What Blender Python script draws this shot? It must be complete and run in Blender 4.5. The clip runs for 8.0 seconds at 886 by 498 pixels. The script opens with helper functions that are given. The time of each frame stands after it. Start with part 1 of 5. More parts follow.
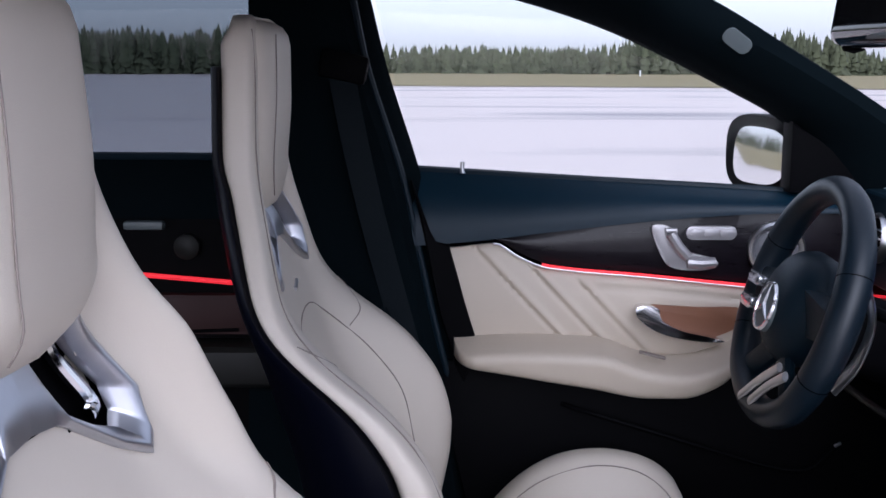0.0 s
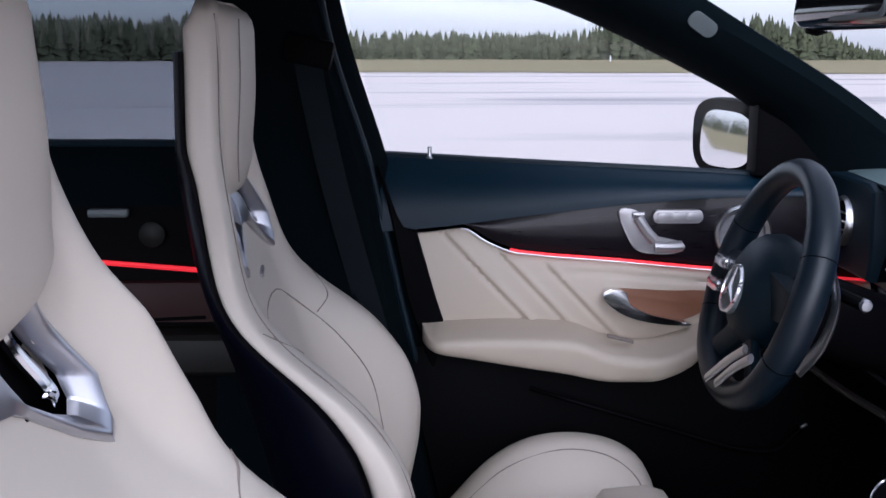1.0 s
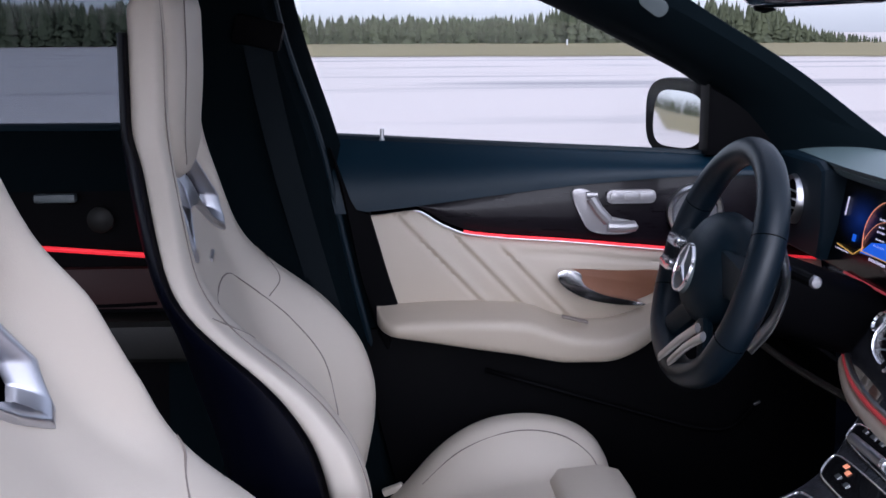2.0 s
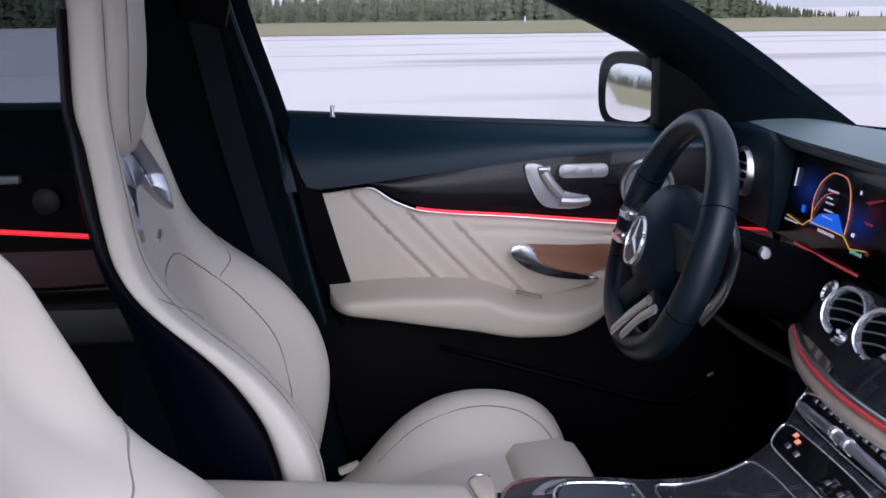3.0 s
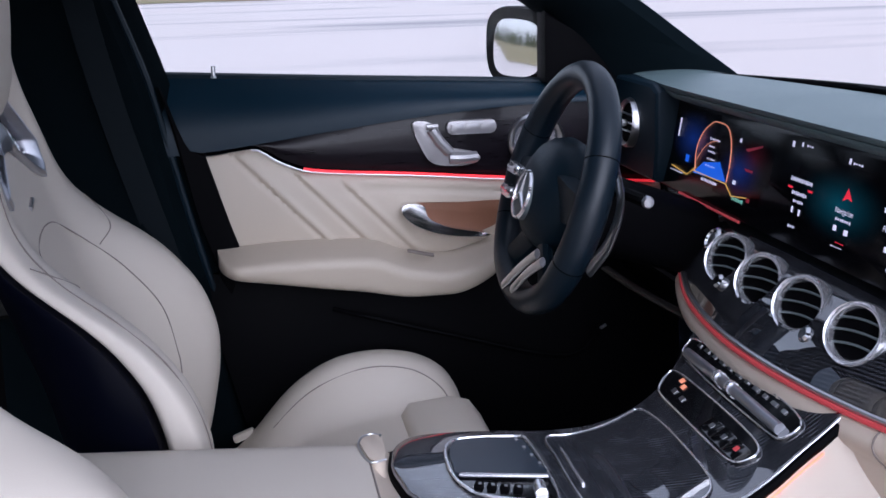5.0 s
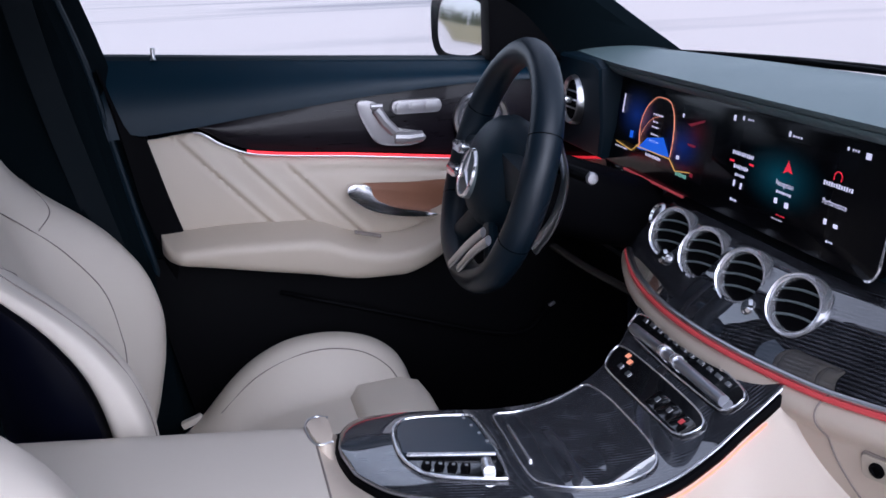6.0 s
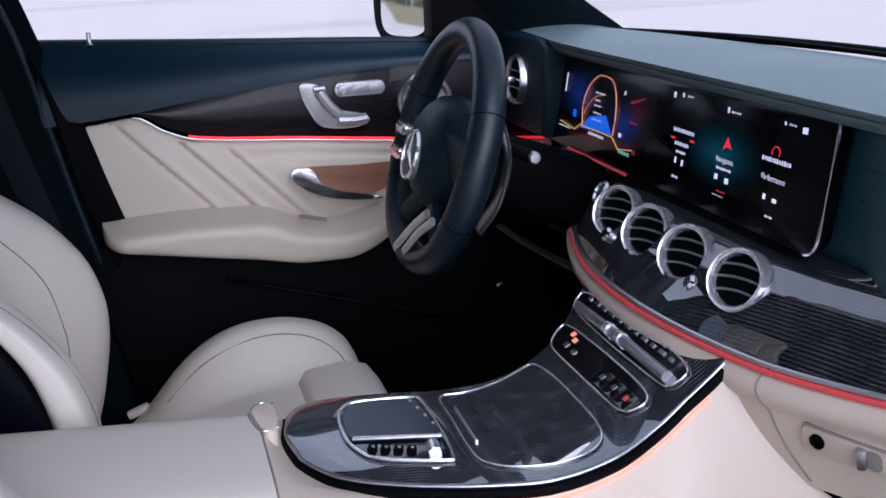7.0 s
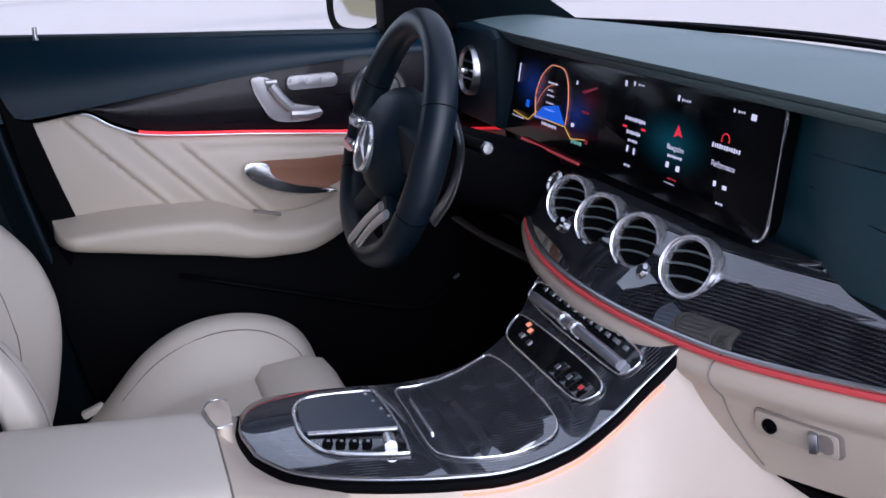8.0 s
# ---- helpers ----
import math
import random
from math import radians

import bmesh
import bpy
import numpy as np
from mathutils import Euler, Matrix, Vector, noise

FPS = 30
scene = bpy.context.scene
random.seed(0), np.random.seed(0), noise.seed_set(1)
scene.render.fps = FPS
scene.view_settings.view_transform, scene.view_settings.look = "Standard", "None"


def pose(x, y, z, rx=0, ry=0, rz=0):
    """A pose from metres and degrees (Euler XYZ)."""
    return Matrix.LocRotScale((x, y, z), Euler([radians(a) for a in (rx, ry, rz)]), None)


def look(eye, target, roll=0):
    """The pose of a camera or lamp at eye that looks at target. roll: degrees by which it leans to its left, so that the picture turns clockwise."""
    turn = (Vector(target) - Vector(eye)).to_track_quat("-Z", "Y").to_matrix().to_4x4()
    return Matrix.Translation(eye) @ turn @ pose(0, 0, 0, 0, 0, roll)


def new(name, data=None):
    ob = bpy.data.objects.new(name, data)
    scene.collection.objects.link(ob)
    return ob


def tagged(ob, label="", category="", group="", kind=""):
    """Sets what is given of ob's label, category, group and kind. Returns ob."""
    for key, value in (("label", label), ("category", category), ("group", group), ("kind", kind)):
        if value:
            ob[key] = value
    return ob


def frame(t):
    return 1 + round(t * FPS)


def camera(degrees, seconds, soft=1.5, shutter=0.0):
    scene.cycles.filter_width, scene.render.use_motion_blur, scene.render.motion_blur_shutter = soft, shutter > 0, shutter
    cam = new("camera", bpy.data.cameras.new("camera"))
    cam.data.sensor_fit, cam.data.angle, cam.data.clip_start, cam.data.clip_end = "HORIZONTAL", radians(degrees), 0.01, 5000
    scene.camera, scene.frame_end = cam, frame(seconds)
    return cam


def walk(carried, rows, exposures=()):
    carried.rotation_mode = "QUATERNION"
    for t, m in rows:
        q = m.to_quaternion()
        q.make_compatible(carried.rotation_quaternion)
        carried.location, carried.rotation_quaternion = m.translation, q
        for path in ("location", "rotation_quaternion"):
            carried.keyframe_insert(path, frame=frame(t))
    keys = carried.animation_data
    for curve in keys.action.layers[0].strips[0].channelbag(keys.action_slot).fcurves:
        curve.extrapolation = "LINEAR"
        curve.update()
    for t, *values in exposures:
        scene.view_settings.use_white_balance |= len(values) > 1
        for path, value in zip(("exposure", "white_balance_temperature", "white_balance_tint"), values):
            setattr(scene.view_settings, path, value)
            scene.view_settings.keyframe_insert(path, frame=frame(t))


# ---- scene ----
# x runs towards the car's bonnet, y towards the driver's door, z up from the ground.
cam = camera(43.3, 8.0, soft=1.6)
PATH = [
    (0, (-0.426, -1.092, 1.24), (-0.448, 0.881, 0.912), 0.2),
    (0.5, (-0.423, -1.09, 1.24), (-0.425, 0.881, 0.903), 0.2),
    (1, (-0.419, -1.088, 1.238), (-0.391, 0.88, 0.886), 0.0),
    (1.5, (-0.415, -1.084, 1.235), (-0.35, 0.882, 0.871), -0.1),
    (3, (-0.396, -1.072, 1.227), (-0.227, 0.877, 0.81), -0.7),
    (3.5, (-0.389, -1.068, 1.224), (-0.182, 0.873, 0.789), -0.9),
    (4, (-0.383, -1.064, 1.22), (-0.132, 0.868, 0.768), -1.1),
    (4.5, (-0.376, -1.062, 1.217), (-0.083, 0.861, 0.751), -1.3),
    (6, (-0.357, -1.056, 1.209), (0.052, 0.833, 0.694), -2.0),
    (6.5, (-0.35, -1.054, 1.208), (0.099, 0.821, 0.676), -2.3),
    (7, (-0.344, -1.053, 1.205), (0.142, 0.809, 0.658), -2.5),
    (7.5, (-0.338, -1.051, 1.203), (0.186, 0.796, 0.644), -2.8),
    (8, (-0.334, -1.051, 1.202), (0.216, 0.788, 0.64), -2.9),
]
walk(cam, [(t, look(eye, target, roll)) for t, eye, target, roll in PATH], exposures=[(0.0, 0.0, 5520, 15), (8.0, 0.0, 5400, 15)])


# ---- world and light: an overcast day, the car lit through its open side and its windows ----
world = bpy.data.worlds.new("overcast")
scene.world = world
world.use_nodes = True
wn, wl = world.node_tree.nodes, world.node_tree.links
sky = wn.new("ShaderNodeTexSky")
sky.sky_type, sky.sun_disc = "NISHITA", False
sky.sun_elevation, sky.sun_rotation = radians(31), radians(174)
sky.air_density, sky.dust_density, sky.ozone_density = 1.0, 2.0, 1.0
sat = wn.new("ShaderNodeHueSaturation")
sat.inputs["Saturation"].default_value = 0.35
wl.new(sky.outputs[0], sat.inputs["Color"])
cloud = wn.new("ShaderNodeMix")
cloud.data_type = "RGBA"
cloud.inputs[0].default_value = 0.65
bank, stretch, tone = (wn.new("ShaderNode" + k) for k in ("TexNoise", "Mapping", "Mix"))
stretch.inputs["Scale"].default_value = (1, 1, 5)
bank.inputs["Scale"].default_value, bank.inputs["Detail"].default_value = 2.2, 5
tone.data_type = "RGBA"
tone.inputs[6].default_value, tone.inputs[7].default_value = (1.75, 1.72, 1.90, 1), (2.95, 2.80, 2.92, 1)
wl.new(wn.new("ShaderNodeTexCoord").outputs["Generated"], stretch.inputs[0])
wl.new(stretch.outputs[0], bank.inputs["Vector"])
wl.new(bank.outputs[0], tone.inputs[0])
wl.new(tone.outputs[2], cloud.inputs[7])
wl.new(sat.outputs[0], cloud.inputs[6])
wl.new(cloud.outputs[2], wn["Background"].inputs["Color"])
wn["Background"].inputs["Strength"].default_value = 0.33
sun = new("sun", bpy.data.lights.new("sun", "SUN"))
sun.data.energy, sun.data.angle, sun.data.color = 2.5, radians(60), (1.0, 0.95, 0.96)
sun.matrix_world = look((1.2, -12, 7.3), (0, 0, 0))

# ---- materials ----
def material(name, colour, rough=0.5, metal=0.0, grain=0.0, scale=300.0, vary=0.12, vscale=6.0, coat=0.0, stretch=(1, 1, 1), shine=0.5):
    """A surface with a slow colour variation, a fine grain in colour and a fine relief."""
    m = bpy.data.materials.new(name)
    m.use_nodes = True
    n, l = m.node_tree.nodes, m.node_tree.links
    b = n["Principled BSDF"]
    b.inputs["Metallic"].default_value = metal
    b.inputs["Specular IOR Level"].default_value = shine
    b.inputs["Coat Weight"].default_value = coat
    b.inputs["Coat Roughness"].default_value = 0.03
    tc, mp = n.new("ShaderNodeTexCoord"), n.new("ShaderNodeMapping")
    mp.inputs["Scale"].default_value = stretch
    l.new(tc.outputs["Object"], mp.inputs["Vector"])
    slow, fine = n.new("ShaderNodeTexNoise"), n.new("ShaderNodeTexNoise")
    slow.inputs["Scale"].default_value, slow.inputs["Detail"].default_value = vscale, 4
    fine.inputs["Scale"].default_value, fine.inputs["Detail"].default_value = scale, 3
    for t in (slow, fine):
        l.new(mp.outputs[0], t.inputs["Vector"])
    mix = n.new("ShaderNodeMix")
    mix.data_type = "RGBA"
    c = Vector(colour[:3])
    mix.inputs[6].default_value = (*(c * (1 - vary)), 1)
    mix.inputs[7].default_value = (*(c * (1 + vary)), 1)
    add = n.new("ShaderNodeMath")
    add.operation = "MULTIPLY_ADD"
    add.inputs[1].default_value = 0.35
    l.new(fine.outputs[0], add.inputs[0])
    half = n.new("ShaderNodeMath")
    half.operation = "MULTIPLY"
    half.inputs[1].default_value = 0.65
    l.new(slow.outputs[0], half.inputs[0])
    l.new(half.outputs[0], add.inputs[2])
    l.new(add.outputs[0], mix.inputs[0])
    l.new(mix.outputs[2], b.inputs["Base Color"])
    rr = n.new("ShaderNodeMapRange")
    rr.inputs[3].default_value, rr.inputs[4].default_value = max(0.02, rough - 0.08), min(1, rough + 0.08)
    l.new(slow.outputs[0], rr.inputs[0])
    l.new(rr.outputs[0], b.inputs["Roughness"])
    if grain:
        bump = n.new("ShaderNodeBump")
        bump.inputs["Strength"].default_value, bump.inputs["Distance"].default_value = grain, 0.002
        l.new(fine.outputs[0], bump.inputs["Height"])
        l.new(bump.outputs[0], b.inputs["Normal"])
    return m


def glowing(name, colour, strength):
    m = bpy.data.materials.new(name)
    m.use_nodes = True
    b = m.node_tree.nodes["Principled BSDF"]
    b.inputs["Base Color"].default_value = (*colour, 1)
    b.inputs["Emission Color"].default_value = (*colour, 1)
    b.inputs["Emission Strength"].default_value = strength
    return m


def pane_material(name, tint, gloss=1.0):
    """Thin glass: the light passes straight through, tinted, and the surface mirrors a little."""
    m = bpy.data.materials.new(name)
    m.use_nodes = True
    n, l = m.node_tree.nodes, m.node_tree.links
    n.remove(n["Principled BSDF"])
    tr, gl, mx = (n.new("ShaderNode" + k) for k in ("BsdfTransparent", "BsdfGlossy", "MixShader"))
    tr.inputs[0].default_value = (*tint, 1)
    gl.inputs["Roughness"].default_value = 0.02
    mx.inputs[0].default_value = 0.012 * gloss
    l.new(tr.outputs[0], mx.inputs[1])
    l.new(gl.outputs[0], mx.inputs[2])
    l.new(mx.outputs[0], n["Material Output"].inputs[0])
    return m


def carbon_material(name, across, scale, bright):
    """Lacquered carbon weave: fine ribs that follow one another along the given direction, under a clear coat."""
    m = bpy.data.materials.new(name)
    m.use_nodes = True
    n, l = m.node_tree.nodes, m.node_tree.links
    b = n["Principled BSDF"]
    tc, dot, put, wv, ns, mx, bump = (n.new("ShaderNode" + k) for k in ("TexCoord", "VectorMath", "CombineXYZ", "TexWave", "TexNoise", "Mix", "Bump"))
    dot.operation, dot.inputs[1].default_value = "DOT_PRODUCT", across
    wv.inputs["Scale"].default_value = scale
    wv.inputs["Distortion"].default_value = 0.0
    ns.inputs["Scale"].default_value = 40.0
    mx.data_type = "RGBA"
    mx.inputs[6].default_value, mx.inputs[7].default_value = (0.002, 0.002, 0.003, 1), (bright, bright * 1.05, bright * 1.25, 1)
    l.new(tc.outputs["Object"], dot.inputs[0])
    l.new(dot.outputs["Value"], put.inputs[0])
    l.new(put.outputs[0], wv.inputs[0])
    l.new(tc.outputs["Object"], ns.inputs[0])
    mul = n.new("ShaderNodeMath")
    mul.operation = "MULTIPLY"
    l.new(wv.outputs["Fac"], mul.inputs[0])
    l.new(ns.outputs[0], mul.inputs[1])
    l.new(mul.outputs[0], mx.inputs[0])
    l.new(mx.outputs[2], b.inputs["Base Color"])
    bump.inputs["Strength"].default_value, bump.inputs["Distance"].default_value = 0.15, 0.001
    l.new(wv.outputs["Fac"], bump.inputs["Height"])
    l.new(bump.outputs[0], b.inputs["Normal"])
    b.inputs["Specular IOR Level"].default_value = 0.1
    b.inputs["Roughness"].default_value, b.inputs["Coat Weight"].default_value = 0.5, 1.0
    b.inputs["Coat Roughness"].default_value = 0.02
    b.inputs["Coat IOR"].default_value = 2.7
    return m


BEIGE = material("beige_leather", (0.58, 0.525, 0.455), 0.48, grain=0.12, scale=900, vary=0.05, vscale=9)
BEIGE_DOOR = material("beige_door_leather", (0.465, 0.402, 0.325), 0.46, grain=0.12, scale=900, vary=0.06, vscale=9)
BEIGE_CON = material("warm_beige_leather", (0.56, 0.475, 0.39), 0.44, grain=0.12, scale=900, vary=0.06, vscale=9)
# stitching, gaps and slots, and the painted shade of the glovebox lock
SEAM_AND_SHADE = material("beige_stitching_and_shade", (0.22, 0.185, 0.165), 0.8, vary=0.1)
DARK = material("blue_black_leather", (0.003, 0.010, 0.017), 0.46, grain=0.15, scale=1100, vary=0.15, vscale=7, shine=0.2)
DOORTOP = material("door_top_leather", (0.0016, 0.013, 0.025), 0.44, grain=0.15, scale=1100, vary=0.15, vscale=7, shine=0.24)
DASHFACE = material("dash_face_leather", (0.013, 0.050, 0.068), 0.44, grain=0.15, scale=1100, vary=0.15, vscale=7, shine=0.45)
# base colour raised to carry the sky's reflection on the leather
DASHTOP = material("dash_top_sky_sheen", (0.105, 0.150, 0.155), 0.42, grain=0.2, scale=1200, vary=0.12, vscale=7)
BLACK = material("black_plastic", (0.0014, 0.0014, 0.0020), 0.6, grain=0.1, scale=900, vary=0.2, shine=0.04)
CARPET = material("black_carpet", (0.001, 0.001, 0.0015), 0.98, grain=0.6, scale=1500, vary=0.3, shine=0.03)
PILLAR = material("pillar_cloth", (0.0022, 0.0046, 0.0062), 0.9, grain=0.3, scale=1500, vary=0.15, shine=0.04)
WHEEL = material("wheel_leather", (0.003, 0.008, 0.014), 0.40, grain=0.12, scale=1100, vary=0.15, vscale=7, shine=0.36)
SHELL = material("navy_shell", (0.0015, 0.002, 0.006), 0.34, vary=0.2, shine=0.22)
GLOSS = material("gloss_black", (0.006, 0.006, 0.007), 0.12, vary=0.2, coat=1.0)
PAINT = material("dark_blue_paint", (0.01, 0.014, 0.03), 0.25, vary=0.1, coat=1.0)
ASH = material("black_ash_veneer", (0.007, 0.0055, 0.008), 0.3, grain=0.1, scale=60, vary=0.85, vscale=14, coat=0.12, shine=0.15, stretch=(2, 1, 22))
CHROME = material("chrome", (0.78, 0.78, 0.80), 0.12, 1.0, vary=0.04, vscale=30)
SATIN = material("satin_aluminium", (0.62, 0.62, 0.64), 0.32, 1.0, grain=0.03, scale=1200, vary=0.06, vscale=30)
DARK_CHROME = material("dark_satin_chrome", (0.52, 0.53, 0.58), 0.36, 1.0, vary=0.06, vscale=30)
SILVER = material("silver_ring", (0.84, 0.84, 0.87), 0.2, 0.82, vary=0.05, vscale=40)
BADGE = material("grey_cover", (0.10, 0.12, 0.125), 0.5, vary=0.1)
PLATE = material("pale_satin_plate", (0.35, 0.34, 0.35), 0.40, 0.6, vary=0.06, vscale=40)
GRILLE = material("perforated_aluminium", (0.30, 0.30, 0.32), 0.45, 1.0, grain=0.9, scale=1600, vary=0.3, vscale=200)
PANEL_GLASS = material("display_glass", (0.002, 0.002, 0.003), 0.18, vary=0.1, shine=0.12)
# rear pocket: shade and the strip's dim red glow put into the colour
REAR_POCKET = material("shaded_red_glow_lining", (0.022, 0.002, 0.0015), 0.7, vary=0.2)
# rear armrest: darkened for the weak light there; also on other dark trim
REAR_REST = material("darkened_leather", (0.012, 0.012, 0.011), 0.5, grain=0.1, vary=0.1, shine=0.2)
BROWN = material("brown_lining", (0.20, 0.085, 0.045), 0.6, grain=0.2, scale=700, vary=0.15, vscale=18)
BELT = material("seat_belt_webbing", (0.005, 0.008, 0.011), 0.8, grain=0.5, scale=1400, vary=0.15, shine=0.15)
CARBON = carbon_material("carbon_weave", (0.29, 0.957, 0.0), 62, 0.13)
DASH_CARBON = carbon_material("dash_carbon_weave", (0.70, 0.225, 0.70), 74, 0.09)
GLASS = pane_material("clear_glass", (0.96, 0.97, 0.97))
TINTED = pane_material("tinted_glass", (0.42, 0.45, 0.48))
MIRROR = material("mirror_glass", (0.9, 0.9, 0.9), 0.02, 1.0, vary=0.0)
RED = glowing("red_light_strip", (1.0, 0.03, 0.04), 0.62)
AMBER = glowing("amber_light_strip", (1.0, 0.13, 0.06), 3.2)
RED_DIM = glowing("dim_red_light_strip", (0.52, 0.055, 0.06), 0.20)
TOUCH = material("touchpad_glass", (0.012, 0.022, 0.036), 0.30, vary=0.1, shine=0.6)


# ---- mesh helpers ----
BASE = {}


def thing(name, at, label, category, group="", kind=""):
    ob = new(name)
    ob.location, ob.empty_display_size = at, 0.05
    BASE[ob.name] = Vector(at)
    return tagged(ob, label, category, group, kind)


def part(name, bm, mat, parent=None, label="", angle=35):
    """Links the bmesh, built in world places, as one mesh under its thing or part."""
    off = BASE[parent.name] if parent else Vector((0, 0, 0))
    bmesh.ops.translate(bm, verts=bm.verts, vec=-off)
    bmesh.ops.recalc_face_normals(bm, faces=bm.faces)
    me = bpy.data.meshes.new(name)
    bm.to_mesh(me)
    bm.free()
    me.materials.append(mat)
    me.shade_smooth()
    me.set_sharp_from_angle(angle=radians(angle))
    ob = new(name, me)
    ob.parent = parent
    BASE[ob.name] = off
    return tagged(ob, label)


def spline(points, n=8, closed=False):
    """A smooth line through the points (Catmull-Rom), n steps between two of them."""
    p = [Vector(q) for q in points]
    k, out = len(p), []
    for i in range(k if closed else k - 1):
        a = p[i - 1] if closed or i else p[0] * 2 - p[1]
        b, c = p[i], p[(i + 1) % k]
        d = p[(i + 2) % k] if closed or i + 2 < k else c * 2 - b
        for j in range(n):
            t = j / n
            out.append(0.5 * (2 * b + (c - a) * t + (2 * a - 5 * b + 4 * c - d) * t * t + (3 * b - a - 3 * c + d) * t ** 3))
    if not closed:
        out.append(p[-1])
    return out


def curve(table):
    """A smooth function from a table of (t, value, value ...), without overshoot between its rows."""
    rows = np.array(table, float)
    ts, ys = rows[:, 0], rows[:, 1:]
    slope = np.diff(ys, axis=0) / np.diff(ts)[:, None]
    tan = np.zeros_like(ys)
    for i in range(1, len(ts) - 1):
        p, q = slope[i - 1], slope[i]
        tan[i] = np.where(p * q > 0, 2 * p * q / np.where(p + q == 0, 1, p + q), 0)
    tan[0], tan[-1] = slope[0], slope[-1]
    known = {}

    def f(t):
        t = round(float(t), 5)
        if t not in known:
            i = int(min(max(np.searchsorted(ts, t) - 1, 0), len(ts) - 2))
            h = ts[i + 1] - ts[i]
            w = min(1.0, max(0.0, (t - ts[i]) / h))
            v = (2 * w ** 3 - 3 * w * w + 1) * ys[i] + (w ** 3 - 2 * w * w + w) * h * tan[i] + (3 * w * w - 2 * w ** 3) * ys[i + 1] + (w ** 3 - w * w) * h * tan[i + 1]
            known[t] = [float(q) for q in v]
        return known[t]
    return f


def step(t, a, b):
    t = min(1, max(0, (t - a) / (b - a)))
    return t * t * (3 - 2 * t)


def skin(bm, rings, closed=True, caps=False):
    rows = [[bm.verts.new(p) for p in r] for r in rings]
    n = len(rows[0])
    for a, b in zip(rows, rows[1:]):
        for i in range(n if closed else n - 1):
            j = (i + 1) % n
            bm.faces.new((a[i], a[j], b[j], b[i]))
    if caps:
        bm.faces.new(rows[0])
        bm.faces.new(rows[-1])
    return rows


def loft(rings, caps=True):
    bm = bmesh.new()
    skin(bm, rings, True, caps)
    return bm


def sheet(f, nu, nv, away=None):
    """A sheet from a function of (u, v) in 0..1, thickened by the vector away."""
    bm = bmesh.new()
    grid = [[f(u / nu, v / nv) for v in range(nv + 1)] for u in range(nu + 1)]
    one = skin(bm, grid, False)
    if away:
        two = skin(bm, [[p + Vector(away) for p in r] for r in grid], False)
        for i in range(nu):
            bm.faces.new((one[i][0], one[i + 1][0], two[i + 1][0], two[i][0]))
            bm.faces.new((one[i][nv], one[i + 1][nv], two[i + 1][nv], two[i][nv]))
        for j in range(nv):
            bm.faces.new((one[0][j], one[0][j + 1], two[0][j + 1], two[0][j]))
            bm.faces.new((one[nu][j], one[nu][j + 1], two[nu][j + 1], two[nu][j]))
    return bm


def tube(path, r, closed=False, n=8, flat=1.0, up=(0, 0, 1)):
    """A round or flattened bar along a line; r may be a function of 0..1."""
    p, bm, k = [Vector(q) for q in path], bmesh.new(), len(path)
    rings = []
    for i in range(k):
        d = (p[(i + 1) % k] - p[i - 1]) if closed else (p[min(i + 1, k - 1)] - p[max(i - 1, 0)])
        d.normalize()
        a = d.cross(Vector(up))
        a = a.normalized() if a.length > 1e-4 else d.orthogonal().normalized()
        b = a.cross(d)
        rad = r(i / max(1, k - 1)) if callable(r) else r
        rings.append([p[i] + a * math.cos(w) * rad + b * math.sin(w) * rad * flat for w in [math.tau * j / n for j in range(n)]])
    if closed:
        rings.append(rings[0])
    skin(bm, rings, True, not closed)
    if closed:
        bmesh.ops.remove_doubles(bm, verts=bm.verts, dist=1e-6)
    return bm


def prism(poly, lo, hi, axis="y", bevel=0.0, seg=2):
    """A flat outline given in the two other axes, pushed from lo to hi along the axis, with rounded rims."""
    def put(a, b, c):
        return {"x": (c, a, b), "y": (a, c, b), "z": (a, b, c)}[axis]
    bm = bmesh.new()
    one = [bm.verts.new(put(a, b, lo)) for a, b in poly]
    two = [bm.verts.new(put(a, b, hi)) for a, b in poly]
    bm.faces.new(one)
    bm.faces.new(two[::-1])
    for i in range(len(poly)):
        j = (i + 1) % len(poly)
        bm.faces.new((one[i], two[i], two[j], one[j]))
    if bevel:
        rim = [e for e in bm.edges if (e.verts[0] in one) == (e.verts[1] in one)]
        bmesh.ops.bevel(bm, geom=rim, offset=bevel, segments=seg, profile=0.6, affect="EDGES", clamp_overlap=True)
    return bm


def block(centre, size, bevel=0.004, turn=(0, 0, 0), seg=2):
    bm = bmesh.new()
    bmesh.ops.create_cube(bm, size=1)
    bmesh.ops.scale(bm, vec=size, verts=bm.verts)
    if bevel:
        bmesh.ops.bevel(bm, geom=bm.edges[:], offset=bevel, segments=seg, profile=0.6, affect="EDGES", clamp_overlap=True)
    bmesh.ops.transform(bm, matrix=pose(*centre, *turn), verts=bm.verts)
    return bm


def lathe(profile, m, n=40):
    """A body turned round z from (radius, height) pairs, set by the pose m."""
    rings = [[m @ Vector((r * math.cos(math.tau * i / n), r * math.sin(math.tau * i / n), h)) for i in range(n)] for r, h in profile]
    bm, hollow = bmesh.new(), profile[0][0] > 1e-3 and profile[-1][0] > 1e-3
    rows = skin(bm, rings)
    if hollow:
        for i in range(n):
            j = (i + 1) % n
            bm.faces.new((rows[-1][i], rows[-1][j], rows[0][j], rows[0][i]))
    elif profile[0][0] > 1e-3:
        bm.faces.new(rows[0])
    return bm


